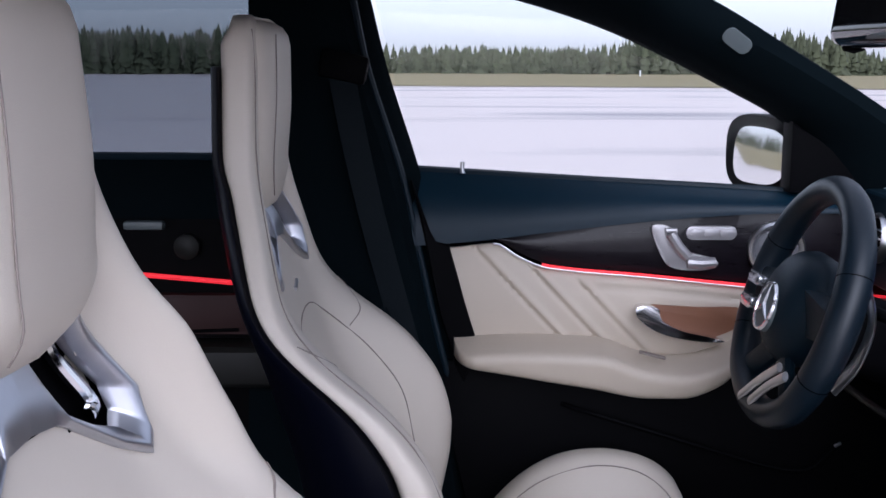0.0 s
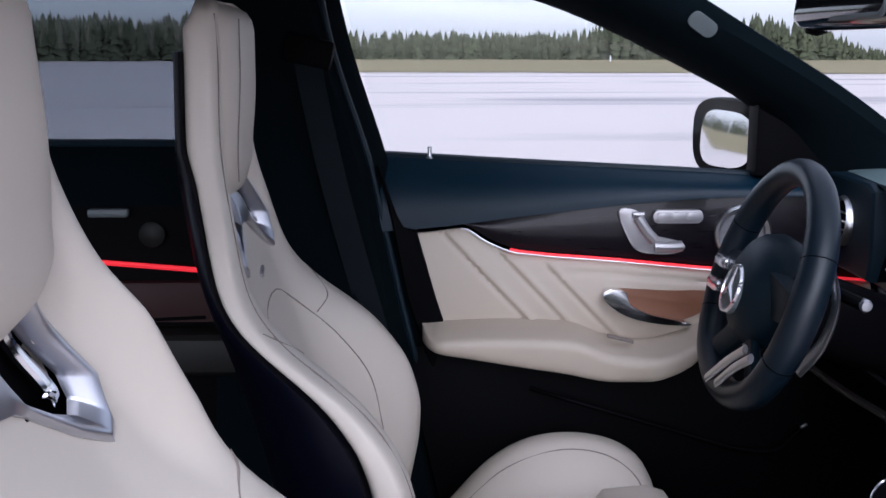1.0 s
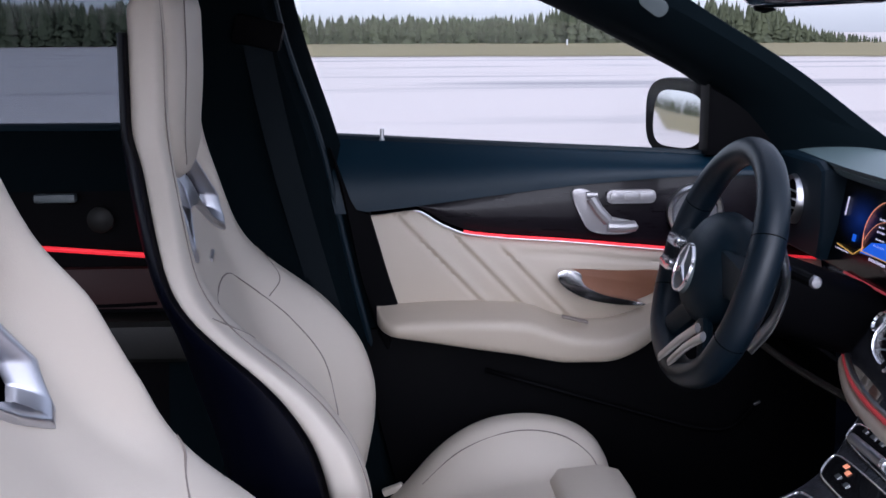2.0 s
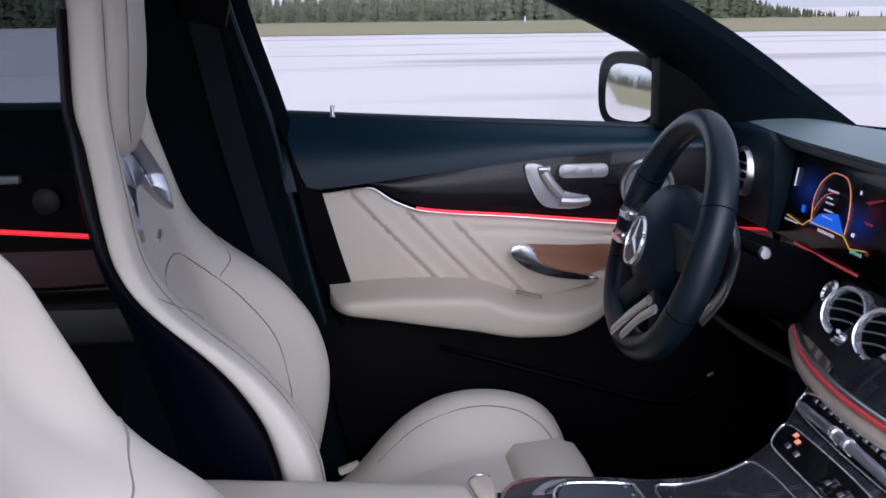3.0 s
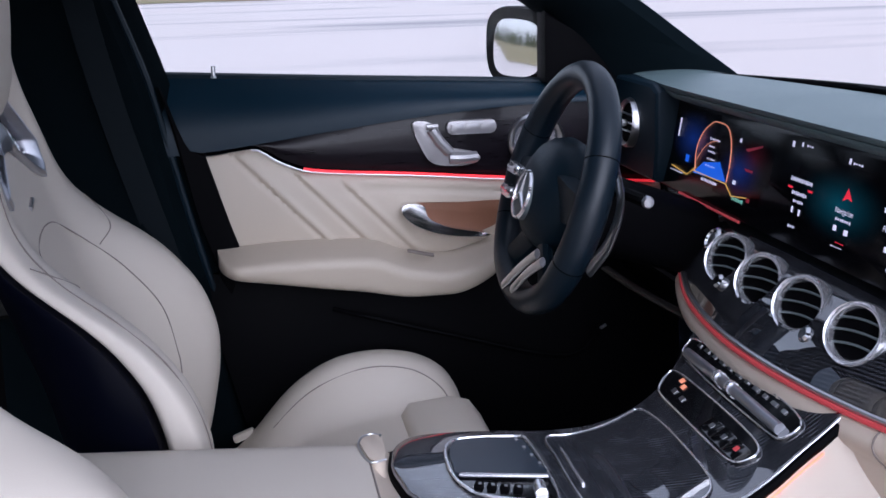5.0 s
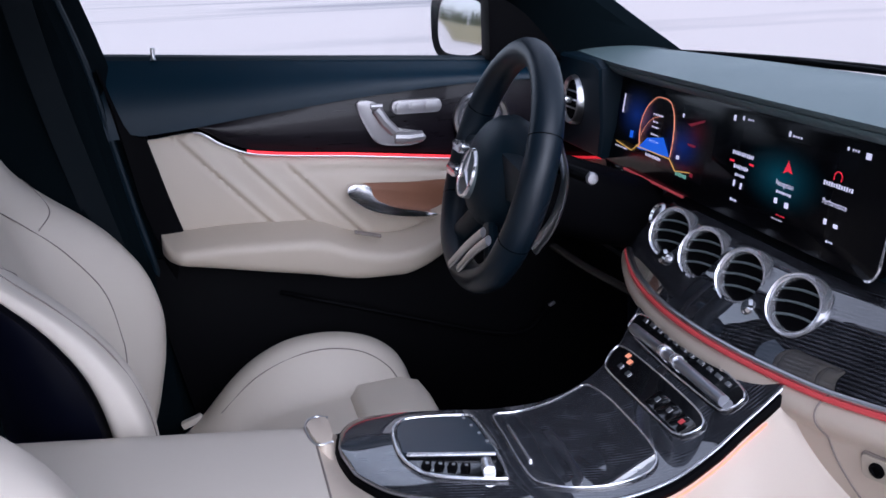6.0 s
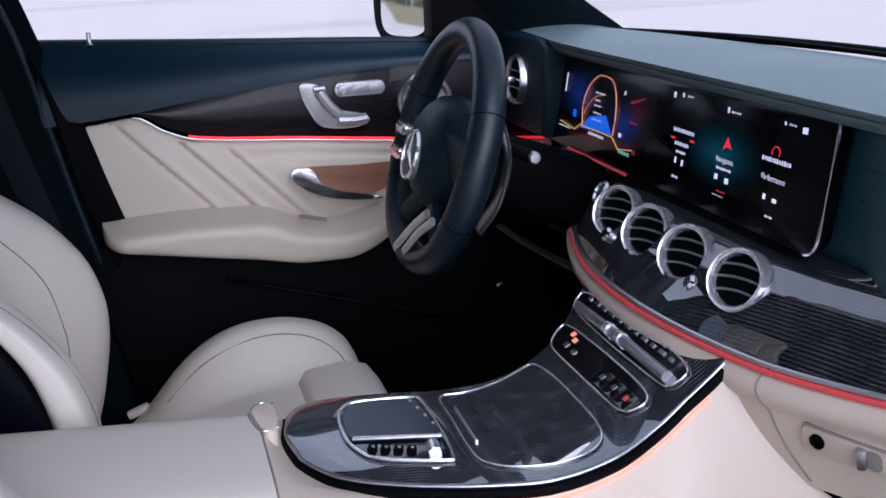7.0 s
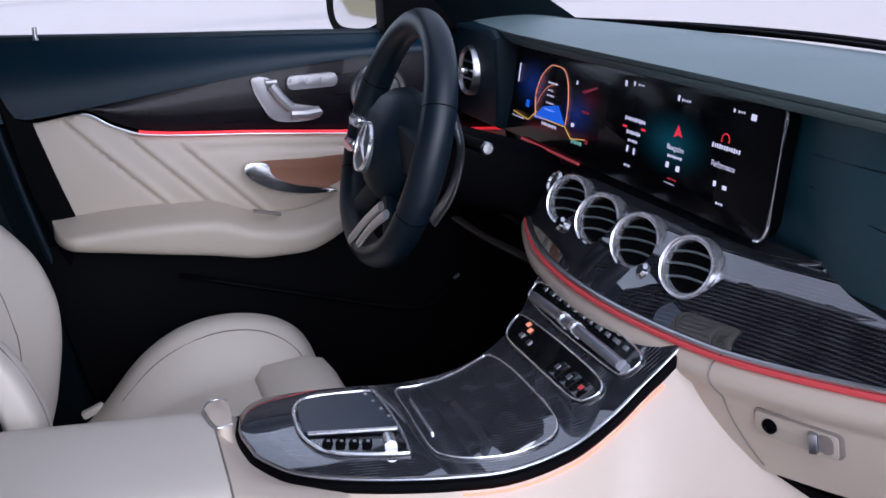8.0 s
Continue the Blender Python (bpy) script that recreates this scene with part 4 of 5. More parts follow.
def glow_field(name, colour, strength):
    """A lit part of the screen picture that fades out from its middle."""
    m = bpy.data.materials.new(name)
    m.use_nodes = True
    n, l = m.node_tree.nodes, m.node_tree.links
    n.remove(n["Principled BSDF"])
    tc, mp, gr, mu, em, clear, both = (n.new("ShaderNode" + k) for k in ("TexCoord", "Mapping", "TexGradient", "Math", "Emission", "BsdfTransparent", "AddShader"))
    gr.gradient_type, mu.operation, mu.inputs[1].default_value = "QUADRATIC_SPHERE", "MULTIPLY", strength
    mp.inputs["Location"].default_value, mp.inputs["Scale"].default_value = (0, -1, -1), (0, 2, 2)
    em.inputs["Color"].default_value = (*colour, 1)
    l.new(tc.outputs["Generated"], mp.inputs[0])
    l.new(mp.outputs[0], gr.inputs[0])
    l.new(gr.outputs["Fac"], mu.inputs[0])
    l.new(mu.outputs[0], em.inputs["Strength"])
    l.new(em.outputs[0], both.inputs[0])
    l.new(clear.outputs[0], both.inputs[1])
    l.new(both.outputs[0], n["Material Output"].inputs[0])
    return m


TEAL = glow_field("display_teal", (0.02, 0.22, 0.30), 0.20)
NAVY = glow_field("display_navy", (0.03, 0.10, 0.60), 0.16)
WINE = glow_field("display_wine", (0.50, 0.02, 0.05), 0.06)
X1 = SX - 0.0008


def mark(name, pts, mat, x=X1):
    bm = bmesh.new()
    bm.faces.new([bm.verts.new((x, y, z)) for y, z in pts])
    return part(name, bm, mat, disp)


def oblong(name, y, z, w, h, mat, x=X1):
    return mark(name, [(y + w / 2, z - h / 2), (y + w / 2, z + h / 2), (y - w / 2, z + h / 2), (y - w / 2, z - h / 2)], mat, x)


def line(name, pts, r, mat):
    return part(name, tube([(X1, y, z) for y, z in pts], r, n=6), mat, disp)


def smooth(pts):
    return [(p.x, p.y) for p in spline([(y, z, 0) for y, z in pts], 5)]


# instrument side: glowing fields, the arch of the dial with its blue foot, rows of small writing
oblong("glow_field", 0.43, 0.975, 0.16, 0.085, NAVY, SX - 0.0003)
oblong("glow_field", 0.27, 0.955, 0.14, 0.075, NAVY, SX - 0.0003)
oblong("glow_field", 0.235, 0.978, 0.10, 0.06, WINE, SX - 0.0005)
oblong("glow_field", 0.02, 0.960, 0.20, 0.085, TEAL, SX - 0.0003)
line("dial_arch", smooth([(0.404, 0.934), (0.411, 0.964), (0.399, 0.989), (0.374, 1.005), (0.355, 1.008), (0.325, 1.005), (0.307, 0.988), (0.299, 0.960), (0.300, 0.936)]), 0.0008, ORANGE)
line("dial_arc", smooth([(0.404, 0.950), (0.394, 0.963), (0.374, 0.977), (0.347, 0.984)]), 0.0004, ORANGE)
mark("dial_foot", [(0.410, 0.931), (0.381, 0.950), (0.329, 0.958), (0.302, 0.936)], BLUE)
line("dial_base", [(0.487, 0.930), (0.429, 0.925), (0.402, 0.940)], 0.0007, YELLOW)
line("dial_base", [(0.411, 0.934), (0.301, 0.934), (0.278, 0.922), (0.236, 0.927)], 0.0007, YELLOW)
mark("red_mark", [(0.263, 0.985), (0.217, 0.996), (0.219, 0.993), (0.254, 0.983)], DULL_RED)
mark("red_mark", [(0.256, 0.962), (0.231, 0.962), (0.232, 0.959), (0.251, 0.959)], DULL_RED)
mark("arrow", [(0.010, 0.981), (0.017, 0.966), (0.008, 0.970), (-0.002, 0.968)], CRIMSON)
line("emblem_ring", [(-0.085 + 0.007 * math.cos(w), 0.980 + 0.006 * math.sin(w)) for w in np.linspace(-0.5, 3.6, 12)], 0.0006, CRIMSON)


def words(text, y, z, size):
    cu = bpy.data.curves.new("words", "FONT")
    cu.body, cu.size, cu.align_x = text, size, "CENTER"
    ob = new("words", cu)
    me = bpy.data.meshes.new_from_object(ob)
    bpy.data.objects.remove(ob)
    for v in me.vertices:           # upright in the screen's plane, read from the seats
        v.co = Vector((X1, y - v.co.x, z + v.co.y)) - BASE[disp.name]
    ob = new("words", me)
    me.materials.append(WHITE)
    ob.parent = disp
    return tagged(ob, "small white lettering")


words("Navigation", 0.009, 0.9525, 0.0085)
words("Performance", -0.088, 0.9515, 0.0085)


def writing(rows):
    """Small writing as rows of uneven bars, and icons as single marks: middle, width, height, colour."""
    for y, z, w, h, mt in rows:
        if w < 0.013 or h > 0.02:
            oblong("text_bar", y, z, w, h, mt)
            continue
        k = max(3, int(w / 0.0042))
        for i in range(k):
            a = y + w / 2 - w * (i + 0.5) / k
            oblong("text_bar", a, z, 0.62 * w / k, h * (1.0, 0.7, 0.85)[i % 3], mt)


writing([(0.482, 0.986, 0.005, 0.0266, WHITE), (0.357, 0.984, 0.0336, 0.0030, WHITE), (0.363, 0.974, 0.0171, 0.0026, WHITE), (0.361, 0.967, 0.0245, 0.0026, WHITE), (0.359, 0.957, 0.0264, 0.0026, WHITE),
         (0.358, 0.948, 0.0339, 0.0026, WHITE), (0.353, 0.928, 0.0522, 0.0045, WHITE), (0.437, 0.947, 0.0120, 0.010, BLUE), (0.277, 0.940, 0.009, 0.0050, WHITE), (0.259, 0.920, 0.0334, 0.0050, GREEN),
         (0.230, 0.925, 0.0090, 0.0050, DULL_RED), (0.280, 0.994, 0.0050, 0.0050, WHITE), (0.467, 0.924, 0.0471, 0.0022, WHITE)])
writing([(0.144, 1.009, 0.0060, 0.0066, WHITE), (0.123, 1.011, 0.0045, 0.0050, WHITE), (0.106, 1.011, 0.0160, 0.0022, WHITE), (0.018, 1.008, 0.0045, 0.0060, WHITE), (0.002, 1.007, 0.0205, 0.0024, WHITE),
         (-0.092, 1.010, 0.0035, 0.0035, WHITE), (-0.105, 1.010, 0.0134, 0.0024, WHITE), (-0.127, 1.008, 0.0092, 0.0061, WHITE)])
writing([(0.109, 0.971, 0.0507, 0.0050, WHITE), (0.109, 0.956, 0.0350, 0.0046, WHITE), (0.108, 0.947, 0.0243, 0.0034, WHITE), (0.118, 0.937, 0.0045, 0.0070, WHITE), (0.101, 0.936, 0.0045, 0.0070, WHITE), (0.113, 0.918, 0.0165, 0.0030, WHITE),
         (0.008, 0.946, 0.0324, 0.0032, WHITE), (0.021, 0.936, 0.0070, 0.0058, WHITE), (-0.002, 0.935, 0.0080, 0.0058, WHITE), (0.006, 0.922, 0.0187, 0.0015, CRIMSON), (0.011, 0.917, 0.0235, 0.0012, WHITE)])
writing([(-0.088, 0.972, 0.0537, 0.0050, WHITE), (-0.078, 0.935, 0.0055, 0.0055, WHITE), (-0.097, 0.934, 0.0080, 0.0040, WHITE), (-0.092, 0.917, 0.0140, 0.0026, WHITE), (0.132, 0.961, 0.0112, 0.0024, CRIMSON), (0.086, 0.963, 0.0105, 0.0024, CRIMSON)])
part("red_glow_line", tube([(SX - 0.002, 0.44, 0.8972), (SX - 0.002, 0.38, 0.8965), (SX - 0.002, 0.24, 0.8955)], 0.0018), RED_DIM, disp, "dim red light under the display")
for ob in disp.children:                        # the whole display leans back
    for v in ob.data.vertices:
        v.co.x -= 0.17 * (1.02 - 0.885 - v.co.z)

# ---- round air vents ----
def vent(y, x, z, r, turn=(0, -72, 0)):
    v = thing("air_vent", (x, y, z), "round satin-chrome air vent with black slats in the carbon trim", "air vent", "centre air vents")
    m = pose(x, y, z, *turn)
    part("ring", lathe([(r * 0.80, -0.004), (r * 0.80, 0.004), (r * 0.83, 0.0075), (r * 0.87, 0.008), (r * 0.895, 0.006), (r * 0.92, 0.008), (r * 0.97, 0.0095), (r * 1.02, 0.006), (r * 1.03, -0.008)], m, 48), SILVER, v, "satin chrome ring")
    part("throat", lathe([(r * 0.81, 0.000), (r * 0.79, -0.006), (r * 0.6, -0.010), (0.0001, -0.010)], m, 32), BLACK, v, "black throat")
    for k in (-1, 0, 1):
        h = k * r * 0.40
        half = math.sqrt((r * 0.80) ** 2 - h * h)
        bm = tube([m @ Vector((h + 0.08 * r * (1 - (t / half) ** 2), t, 0.002)) for t in np.linspace(-half, half, 9)], 0.0013, n=6)
        part("slat", bm, BADGE, v)
    bm = tube([m @ Vector((-r * 0.78, 0, -0.004)), m @ Vector((r * 0.78, 0, -0.004))], 0.002, n=6)
    part("slat", bm, BLACK, v)


for vy, vx in VENTS:
    vent(vy, vx - 0.010, 0.862, 0.0325, (0, -66, 24))
for ky in (0.158, -0.052):
    k = thing("vent_knob", (0.188, ky, 0.842), "small chrome knob between the air vents", "knob", "vent knobs")
    part("stem", lathe([(0.006, -0.020), (0.006, 0.004), (0.009, 0.006), (0.009, 0.013), (0.006, 0.016), (0.0001, 0.016)], pose(0.188 if ky > 0 else 0.190, ky, 0.838, 0, -58, 0), 16), CHROME, k)
btn = thing("start_button", (0.215, 0.285, 0.872), "round satin start button beside the air vents", "button")
part("rim", lathe([(0.017, -0.012), (0.017, 0.004), (0.014, 0.007), (0.012, 0.004)], pose(0.218, 0.262, 0.868, 0, -62, 0), 24), CHROME, btn)
part("cap", lathe([(0.012, 0.002), (0.008, 0.006), (0.0001, 0.007)], pose(0.218, 0.262, 0.868, 0, -62, 0), 20), SATIN, btn)

# side air vent and its housing
sv = thing("side_air_vent", (0.25, 0.60, 0.97), "round air vent in a black dashboard end beside the door", "air vent")
part("housing", prism([(0.69, 1.045), (0.53, 1.045), (0.505, 1.035), (0.500, 0.95), (0.51, 0.90), (0.69, 0.90)], 0.225, 0.30, "x", 0.010, 3), DARK, sv, "dark leather vent housing")
m = pose(0.222, 0.61, 0.978, 0, -84, 0)
part("ring", lathe([(0.031, -0.01), (0.031, 0.004), (0.036, 0.008), (0.039, 0.002), (0.039, -0.01)], m, 32), SATIN, sv, "satin chrome ring")
part("throat", lathe([(0.031, 0.002), (0.026, -0.003), (0.0001, -0.003)], m, 28), BLACK, sv)
for k in (-1, 0, 1):
    part("slat", tube([m @ Vector((k * 0.013, t, 0.002)) for t in np.linspace(-0.027, 0.027, 5)], 0.0016, n=6), SATIN, sv)
part("tab", block((0.212, 0.612, 0.978), (0.012, 0.012, 0.010), 0.003), SATIN, sv)

# ---- steering wheel ----
sw = thing("steering_wheel", (0.03, 0.37, 0.925), "black leather flat-bottomed steering wheel with satin spokes", "steering wheel")
WM = pose(0.030, 0.37, 0.925, 0, 18, 0)         # local: x back to front, y across, z up the rim


def rim_point(w):
    y, z = 0.165 * math.cos(w), 0.160 * math.sin(w)
    if z < -0.115:
        z = -0.115 + (z + 0.115) * 0.75
    return WM @ Vector((0, y, z))


rim = [rim_point(math.tau * i / 72) for i in range(72)]
part("rim", tube(rim, lambda t: 0.0205 + 0.0014 * math.cos(4 * math.pi * t), True, 16, 1.0, up=WM.to_3x3() @ Vector((1, 0, 0))), WHEEL, sw, "black leather rim", 60)
for w in (24, 156, 205, 335):
    a = radians(w)
    c, d = rim_point(a), (rim_point(a + 0.05) - rim_point(a - 0.05)).normalized()
    n1 = d.orthogonal().normalized()
    n2 = d.cross(n1)
    part("rim_seam", tube([c + 0.0209 * (n1 * math.cos(t) + n2 * math.sin(t)) for t in [math.tau * j / 24 for j in range(24)]], 0.0010, True, 5), BLACK, sw)


def hub_ring(d, s, n=36):
    out = []
    for j in range(n):
        w = math.tau * j / n
        c, q = math.cos(w), math.sin(w)
        y = 0.076 * s * math.copysign(abs(c) ** 0.8, c)
        z = (0.064 if q > 0 else 0.070) * s * math.copysign(abs(q) ** 0.75, q)
        out.append(WM @ Vector((d, y * (1 - 0.15 * max(0, -q)), z)))
    return out


part("airbag_cover", loft([hub_ring(0.040, 1.05), hub_ring(0.010, 1.18), hub_ring(-0.006, 1.10), hub_ring(-0.020, 0.92), hub_ring(-0.031, 0.66), hub_ring(-0.036, 0.42), hub_ring(-0.037, 0.2)]), DARK, sw, "black airbag cover", 60)
em = part("emblem", lathe([(0.034, -0.006), (0.034, 0.003), (0.0001, 0.003)], WM @ pose(-0.036, 0, -0.015, 0, -90, 0), 36), BADGE, sw, "round satin emblem with three bars")
part("emblem_ring", lathe([(0.0295, 0.002), (0.0305, 0.0055), (0.033, 0.0055), (0.0345, 0.002)], WM @ pose(-0.036, 0, -0.015, 0, -90, 0), 36), SILVER, em, "bright ring")
for k in range(3):
    w = radians(90 + 120 * k)
    part("emblem_bar", tube([WM @ Vector((-0.041, 0, -0.015)), WM @ Vector((-0.041, 0.030 * math.cos(w), -0.015 + 0.030 * math.sin(w)))], lambda t: 0.0045 - 0.0035 * t, n=6), SILVER, em)
for sgn in (1, -1):
    part("spoke", prism([(sgn * 0.055, -0.030), (sgn * 0.16, -0.020), (sgn * 0.16, 0.022), (sgn * 0.055, 0.035)], -0.012, 0.012, "x", 0.006), DARK, None).parent = sw
    sp = sw.children[-1]
    sp.matrix_basis = pose(0, 0, 0, 0, 18, 0)
    for k, (za, zb) in enumerate(((0.012, -0.003), (-0.022, -0.038)) if sgn > 0 else ()):
        b = part("spoke_key", prism(rounded(min(sgn * 0.098, sgn * 0.152), zb, max(sgn * 0.098, sgn * 0.152), za, 0.006), -0.028, -0.010, "x", 0.003), SILVER, None, "bright key block")
        b.parent = sw
        b.matrix_basis = pose(0, 0, 0, 0, 18, 0)
for k in (0, 1):
    pts = [(-0.018, -0.074 - 0.030 * k, -0.076 - 0.004 * k), (-0.020, -0.028 - 0.036 * k, -0.108 + 0.002 * k), (-0.018, 0.026 - 0.044 * k, -0.147 + 0.006 * k)]
    part("lower_spoke", tube(spline([WM @ Vector(p) for p in pts], 4), 0.0070, n=10, flat=0.6, up=WM.to_3x3() @ Vector((1, 0, 0))), SATIN, sw, "satin twin lower spoke")
for sgn in (1, -1):
    part("spoke_back", tube([WM @ Vector((0.004, sgn * 0.01, -0.055)), WM @ Vector((0.002, sgn * 0.10, -0.125))], 0.020, n=10, flat=0.5, up=(1, 0, 0)), DARK, sw)
for sgn in (1, -1):
    part("shift_paddle", tube(spline([WM @ Vector((0.040, sgn * 0.10, 0.055)), WM @ Vector((0.046, sgn * 0.135, 0.02)), WM @ Vector((0.046, sgn * 0.138, -0.03)), WM @ Vector((0.040, sgn * 0.115, -0.075))], 6), 0.011, n=10, flat=0.4, up=(1, 0, 0)), SATIN, sw, "satin shift paddle")

col = thing("steering_column", (0.20, 0.37, 0.80), "black steering column shroud with control stalk", "steering column")
part("shroud", loft([[WM @ Vector((d, 0.075 * s * math.copysign(abs(math.cos(w)) ** 0.6, math.cos(w)), -0.012 + 0.062 * s * math.copysign(abs(math.sin(w)) ** 0.6, math.sin(w)))) for w in [math.tau * j / 28 for j in range(28)]] for d, s in ((0.030, 0.9), (0.045, 0.95), (0.10, 0.85), (0.22, 0.80))]), BLACK, col, "black column shroud", 60)
st = part("stalk", tube([(0.095, 0.31, 0.935), (0.097, 0.24, 0.938), (0.098, 0.190, 0.940)], 0.008, n=10), BLACK, col)
part("stalk_end", lathe([(0.0075, 0), (0.0078, 0.008), (0.006, 0.011), (0.0001, 0.0112)], pose(0.098, 0.196, 0.940, 90), 18), SATIN, st, "pale end of the stalk")

# ---- centre console ----
con = thing("centre_console", (-0.05, -0.02, 0.30), "centre console with lacquered carbon top, chrome-edged lids and beige sides", "console")
rise = curve([(-0.62, 0.705), (-0.25, 0.706), (-0.10, 0.710), (0.0, 0.714), (0.05, 0.722), (0.10, 0.742), (0.14, 0.772), (0.17, 0.800), (0.20, 0.825)])
far_edge = curve([(-0.240, 0.036), (-0.237, 0.065), (-0.226, 0.090), (-0.214, 0.102), (-0.195, 0.107), (-0.169, 0.105), (-0.120, 0.094), (-0.059, 0.076), (-0.02, 0.073), (0.025, 0.083), (0.074, 0.105), (0.108, 0.127), (0.144, 0.159), (0.20, 0.20)])
near_edge = curve([(-0.240, 0.036), (-0.239, 0.010), (-0.234, -0.020), (-0.222, -0.048), (-0.205, -0.076), (-0.165, -0.108), (-0.116, -0.134), (-0.067, -0.153), (-0.015, -0.165), (0.043, -0.160), (0.096, -0.149), (0.128, -0.145), (0.157, -0.148), (0.20, -0.15)])


def top(x, y, off=0.0):
    a, b = far_edge(x)[0], near_edge(x)[0]
    w = 0.0 if a == b else (2 * (y - b) / (a - b) - 1)
    h = 0.5 * (rise(x)[0] + 0.0) + 0.25 * rise(x - 0.015)[0] + 0.25 * rise(x + 0.015)[0]
    return Vector((x, y, h - 0.002 * min(1.5, abs(w)) ** 3 + off))


def con_top(u, v):
    x = -0.2395 + 0.4095 * (u ** 1.5 * 0.35 + u * 0.65)
    return top(x, far_edge(x)[0] + (near_edge(x)[0] - far_edge(x)[0]) * v)


part("carbon_top", sheet(con_top, 60, 26, (0, 0, -0.008)), CARBON, con, "lacquered carbon-weave console top", 60)
edge = [top(x, near_edge(x)[0], -0.003) for x in np.linspace(0.168, -0.2395, 60)] + [top(x, far_edge(x)[0], -0.003) for x in np.linspace(-0.2395, 0.168, 60)]
part("edge_trim", tube(edge, 0.0018, n=8), DARK_CHROME, con, "thin bright rim")
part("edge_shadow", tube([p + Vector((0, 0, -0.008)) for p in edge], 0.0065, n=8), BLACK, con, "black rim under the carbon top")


part("glow_strip", tube([top(x, near_edge(x)[0] - 0.0072, -0.0180) for x in np.linspace(0.150, -0.06, 36)], 0.0008, n=6), AMBER, con, "amber light strip under the rim")


def patch(name, corners, off, mat, label, chrome=0.0012):
    """A lid that lies on the console's curved top, inside a smooth outline of (x, y)."""
    out = spline([(x, y, 0) for x, y in corners], 6, True)
    c = sum(out, Vector()) / len(out)
    bm = bmesh.new()
    rows = skin(bm, [[top(c.x + (p.x - c.x) * s, c.y + (p.y - c.y) * s, off) for p in out] for s in (0.02, 0.25, 0.5, 0.75, 0.9, 1.0)])
    bm.faces.new(rows[0])
    skin(bm, [[top(p.x, p.y, off) for p in out], [top(p.x, p.y, off - 0.006) for p in out]])
    lid = part(name, bm, mat, con, label, 60)
    if chrome:
        part("lid_rim", tube([top(p.x, p.y, off + 0.0005) for p in out], chrome, True, 6), SILVER, lid, "chrome rim")
    return lid


lid = patch("lid", [(-0.067, 0.050), (-0.070, -0.007), (-0.072, -0.064), (-0.071, -0.101), (-0.065, -0.118), (-0.045, -0.135), (-0.014, -0.145), (0.015, -0.145), (0.038, -0.139), (0.051, -0.123), (0.057, -0.093), (0.059, -0.034), (0.059, 0.024), (0.055, 0.067), (0.049, 0.080), (0.037, 0.078), (-0.004, 0.060), (-0.041, 0.051)], 0.002, CARBON, "carbon-weave lid with a chrome rim", 0.0010)
part("lid_grip", tube([top(-0.060, 0.015, 0.0035), top(-0.061, -0.03, 0.0035), top(-0.062, -0.073, 0.0035)], 0.0016, n=6), SILVER, lid, "chrome grip line")
patch("control_frame", [(-0.182, 0.039), (-0.175, 0.063), (-0.160, 0.075), (-0.126, 0.071), (-0.093, 0.061), (-0.089, 0.046), (-0.088, -0.005), (-0.089, -0.056), (-0.093, -0.094), (-0.098, -0.099), (-0.132, -0.085), (-0.162, -0.067), (-0.177, -0.042), (-0.184, -0.008)], 0.002, GLOSS, "gloss black control field with a satin rim", 0.0019)
pad = patch("touchpad", [(-0.178, 0.035), (-0.171, 0.056), (-0.159, 0.066), (-0.128, 0.062), (-0.100, 0.050), (-0.094, 0.030), (-0.093, -0.011), (-0.094, -0.047), (-0.137, -0.032), (-0.178, -0.018), (-0.180, 0.003)], 0.006, TOUCH, "dark raised touchpad", 0)
part("touchpad_bar", tube([top(-0.178, -0.022, 0.006), top(-0.137, -0.036, 0.006), top(-0.092, -0.051, 0.006)], 0.0034, n=8, flat=0.6), SILVER, pad, "chrome bar")
for k in range(4):
    part("touch_mark", block(top(-0.102 + 0.003 * k, 0.046 - 0.022 * k, 0.0066), (0.003, 0.004, 0.0006), 0), SATIN, pad, "small pale mark")
keyrow = patch("key_panel", [(-0.176, -0.032), (-0.170, -0.053), (-0.160, -0.069), (-0.132, -0.082), (-0.100, -0.096), (-0.094, -0.072), (-0.130, -0.056)], 0.004, GLOSS, "black key panel", 0)
for k in range(4):
    key = part("key", block(top(-0.164 + 0.012 * k, -0.050 - 0.006 * k, 0.0055), (0.009, 0.011, 0.005), 0.0015, (0, 0, -24)), BLACK, keyrow)
    part("key_mark", block(top(-0.163 + 0.012 * k, -0.051 - 0.006 * k, 0.0082), (0.003, 0.004, 0.0006), 0), SATIN, key, "small pale mark")
part("roller", tube([top(-0.106, -0.066, 0.006), top(-0.108, -0.086, 0.006)], 0.0062, n=14), SILVER, keyrow, "chrome roller")

fasc = patch("switch_panel", [(0.084, 0.104), (0.096, 0.120), (0.105, 0.125), (0.109, 0.121), (0.111, 0.094), (0.112, -0.003), (0.111, -0.078), (0.108, -0.104), (0.101, -0.113), (0.087, -0.109), (0.082, -0.101), (0.079, -0.079), (0.079, 0.015), (0.080, 0.078)], 0.003, GLOSS, "gloss black switch panel with a chrome rim", 0.0011)
for k in range(3):
    y = -0.030 - 0.030 * k
    b = part("switch_key", block(top(0.0915, y, 0.0042), (0.020, 0.027, 0.003), 0.0012, (0, -30, 0)), GLOSS, fasc, "square black switch")
    part("key_mark", block(top(0.0915, y, 0.0062), (0.006, 0.007, 0.0006), 0, (0, -30, 0)), SATIN if k < 2 else RED_DIM, b)
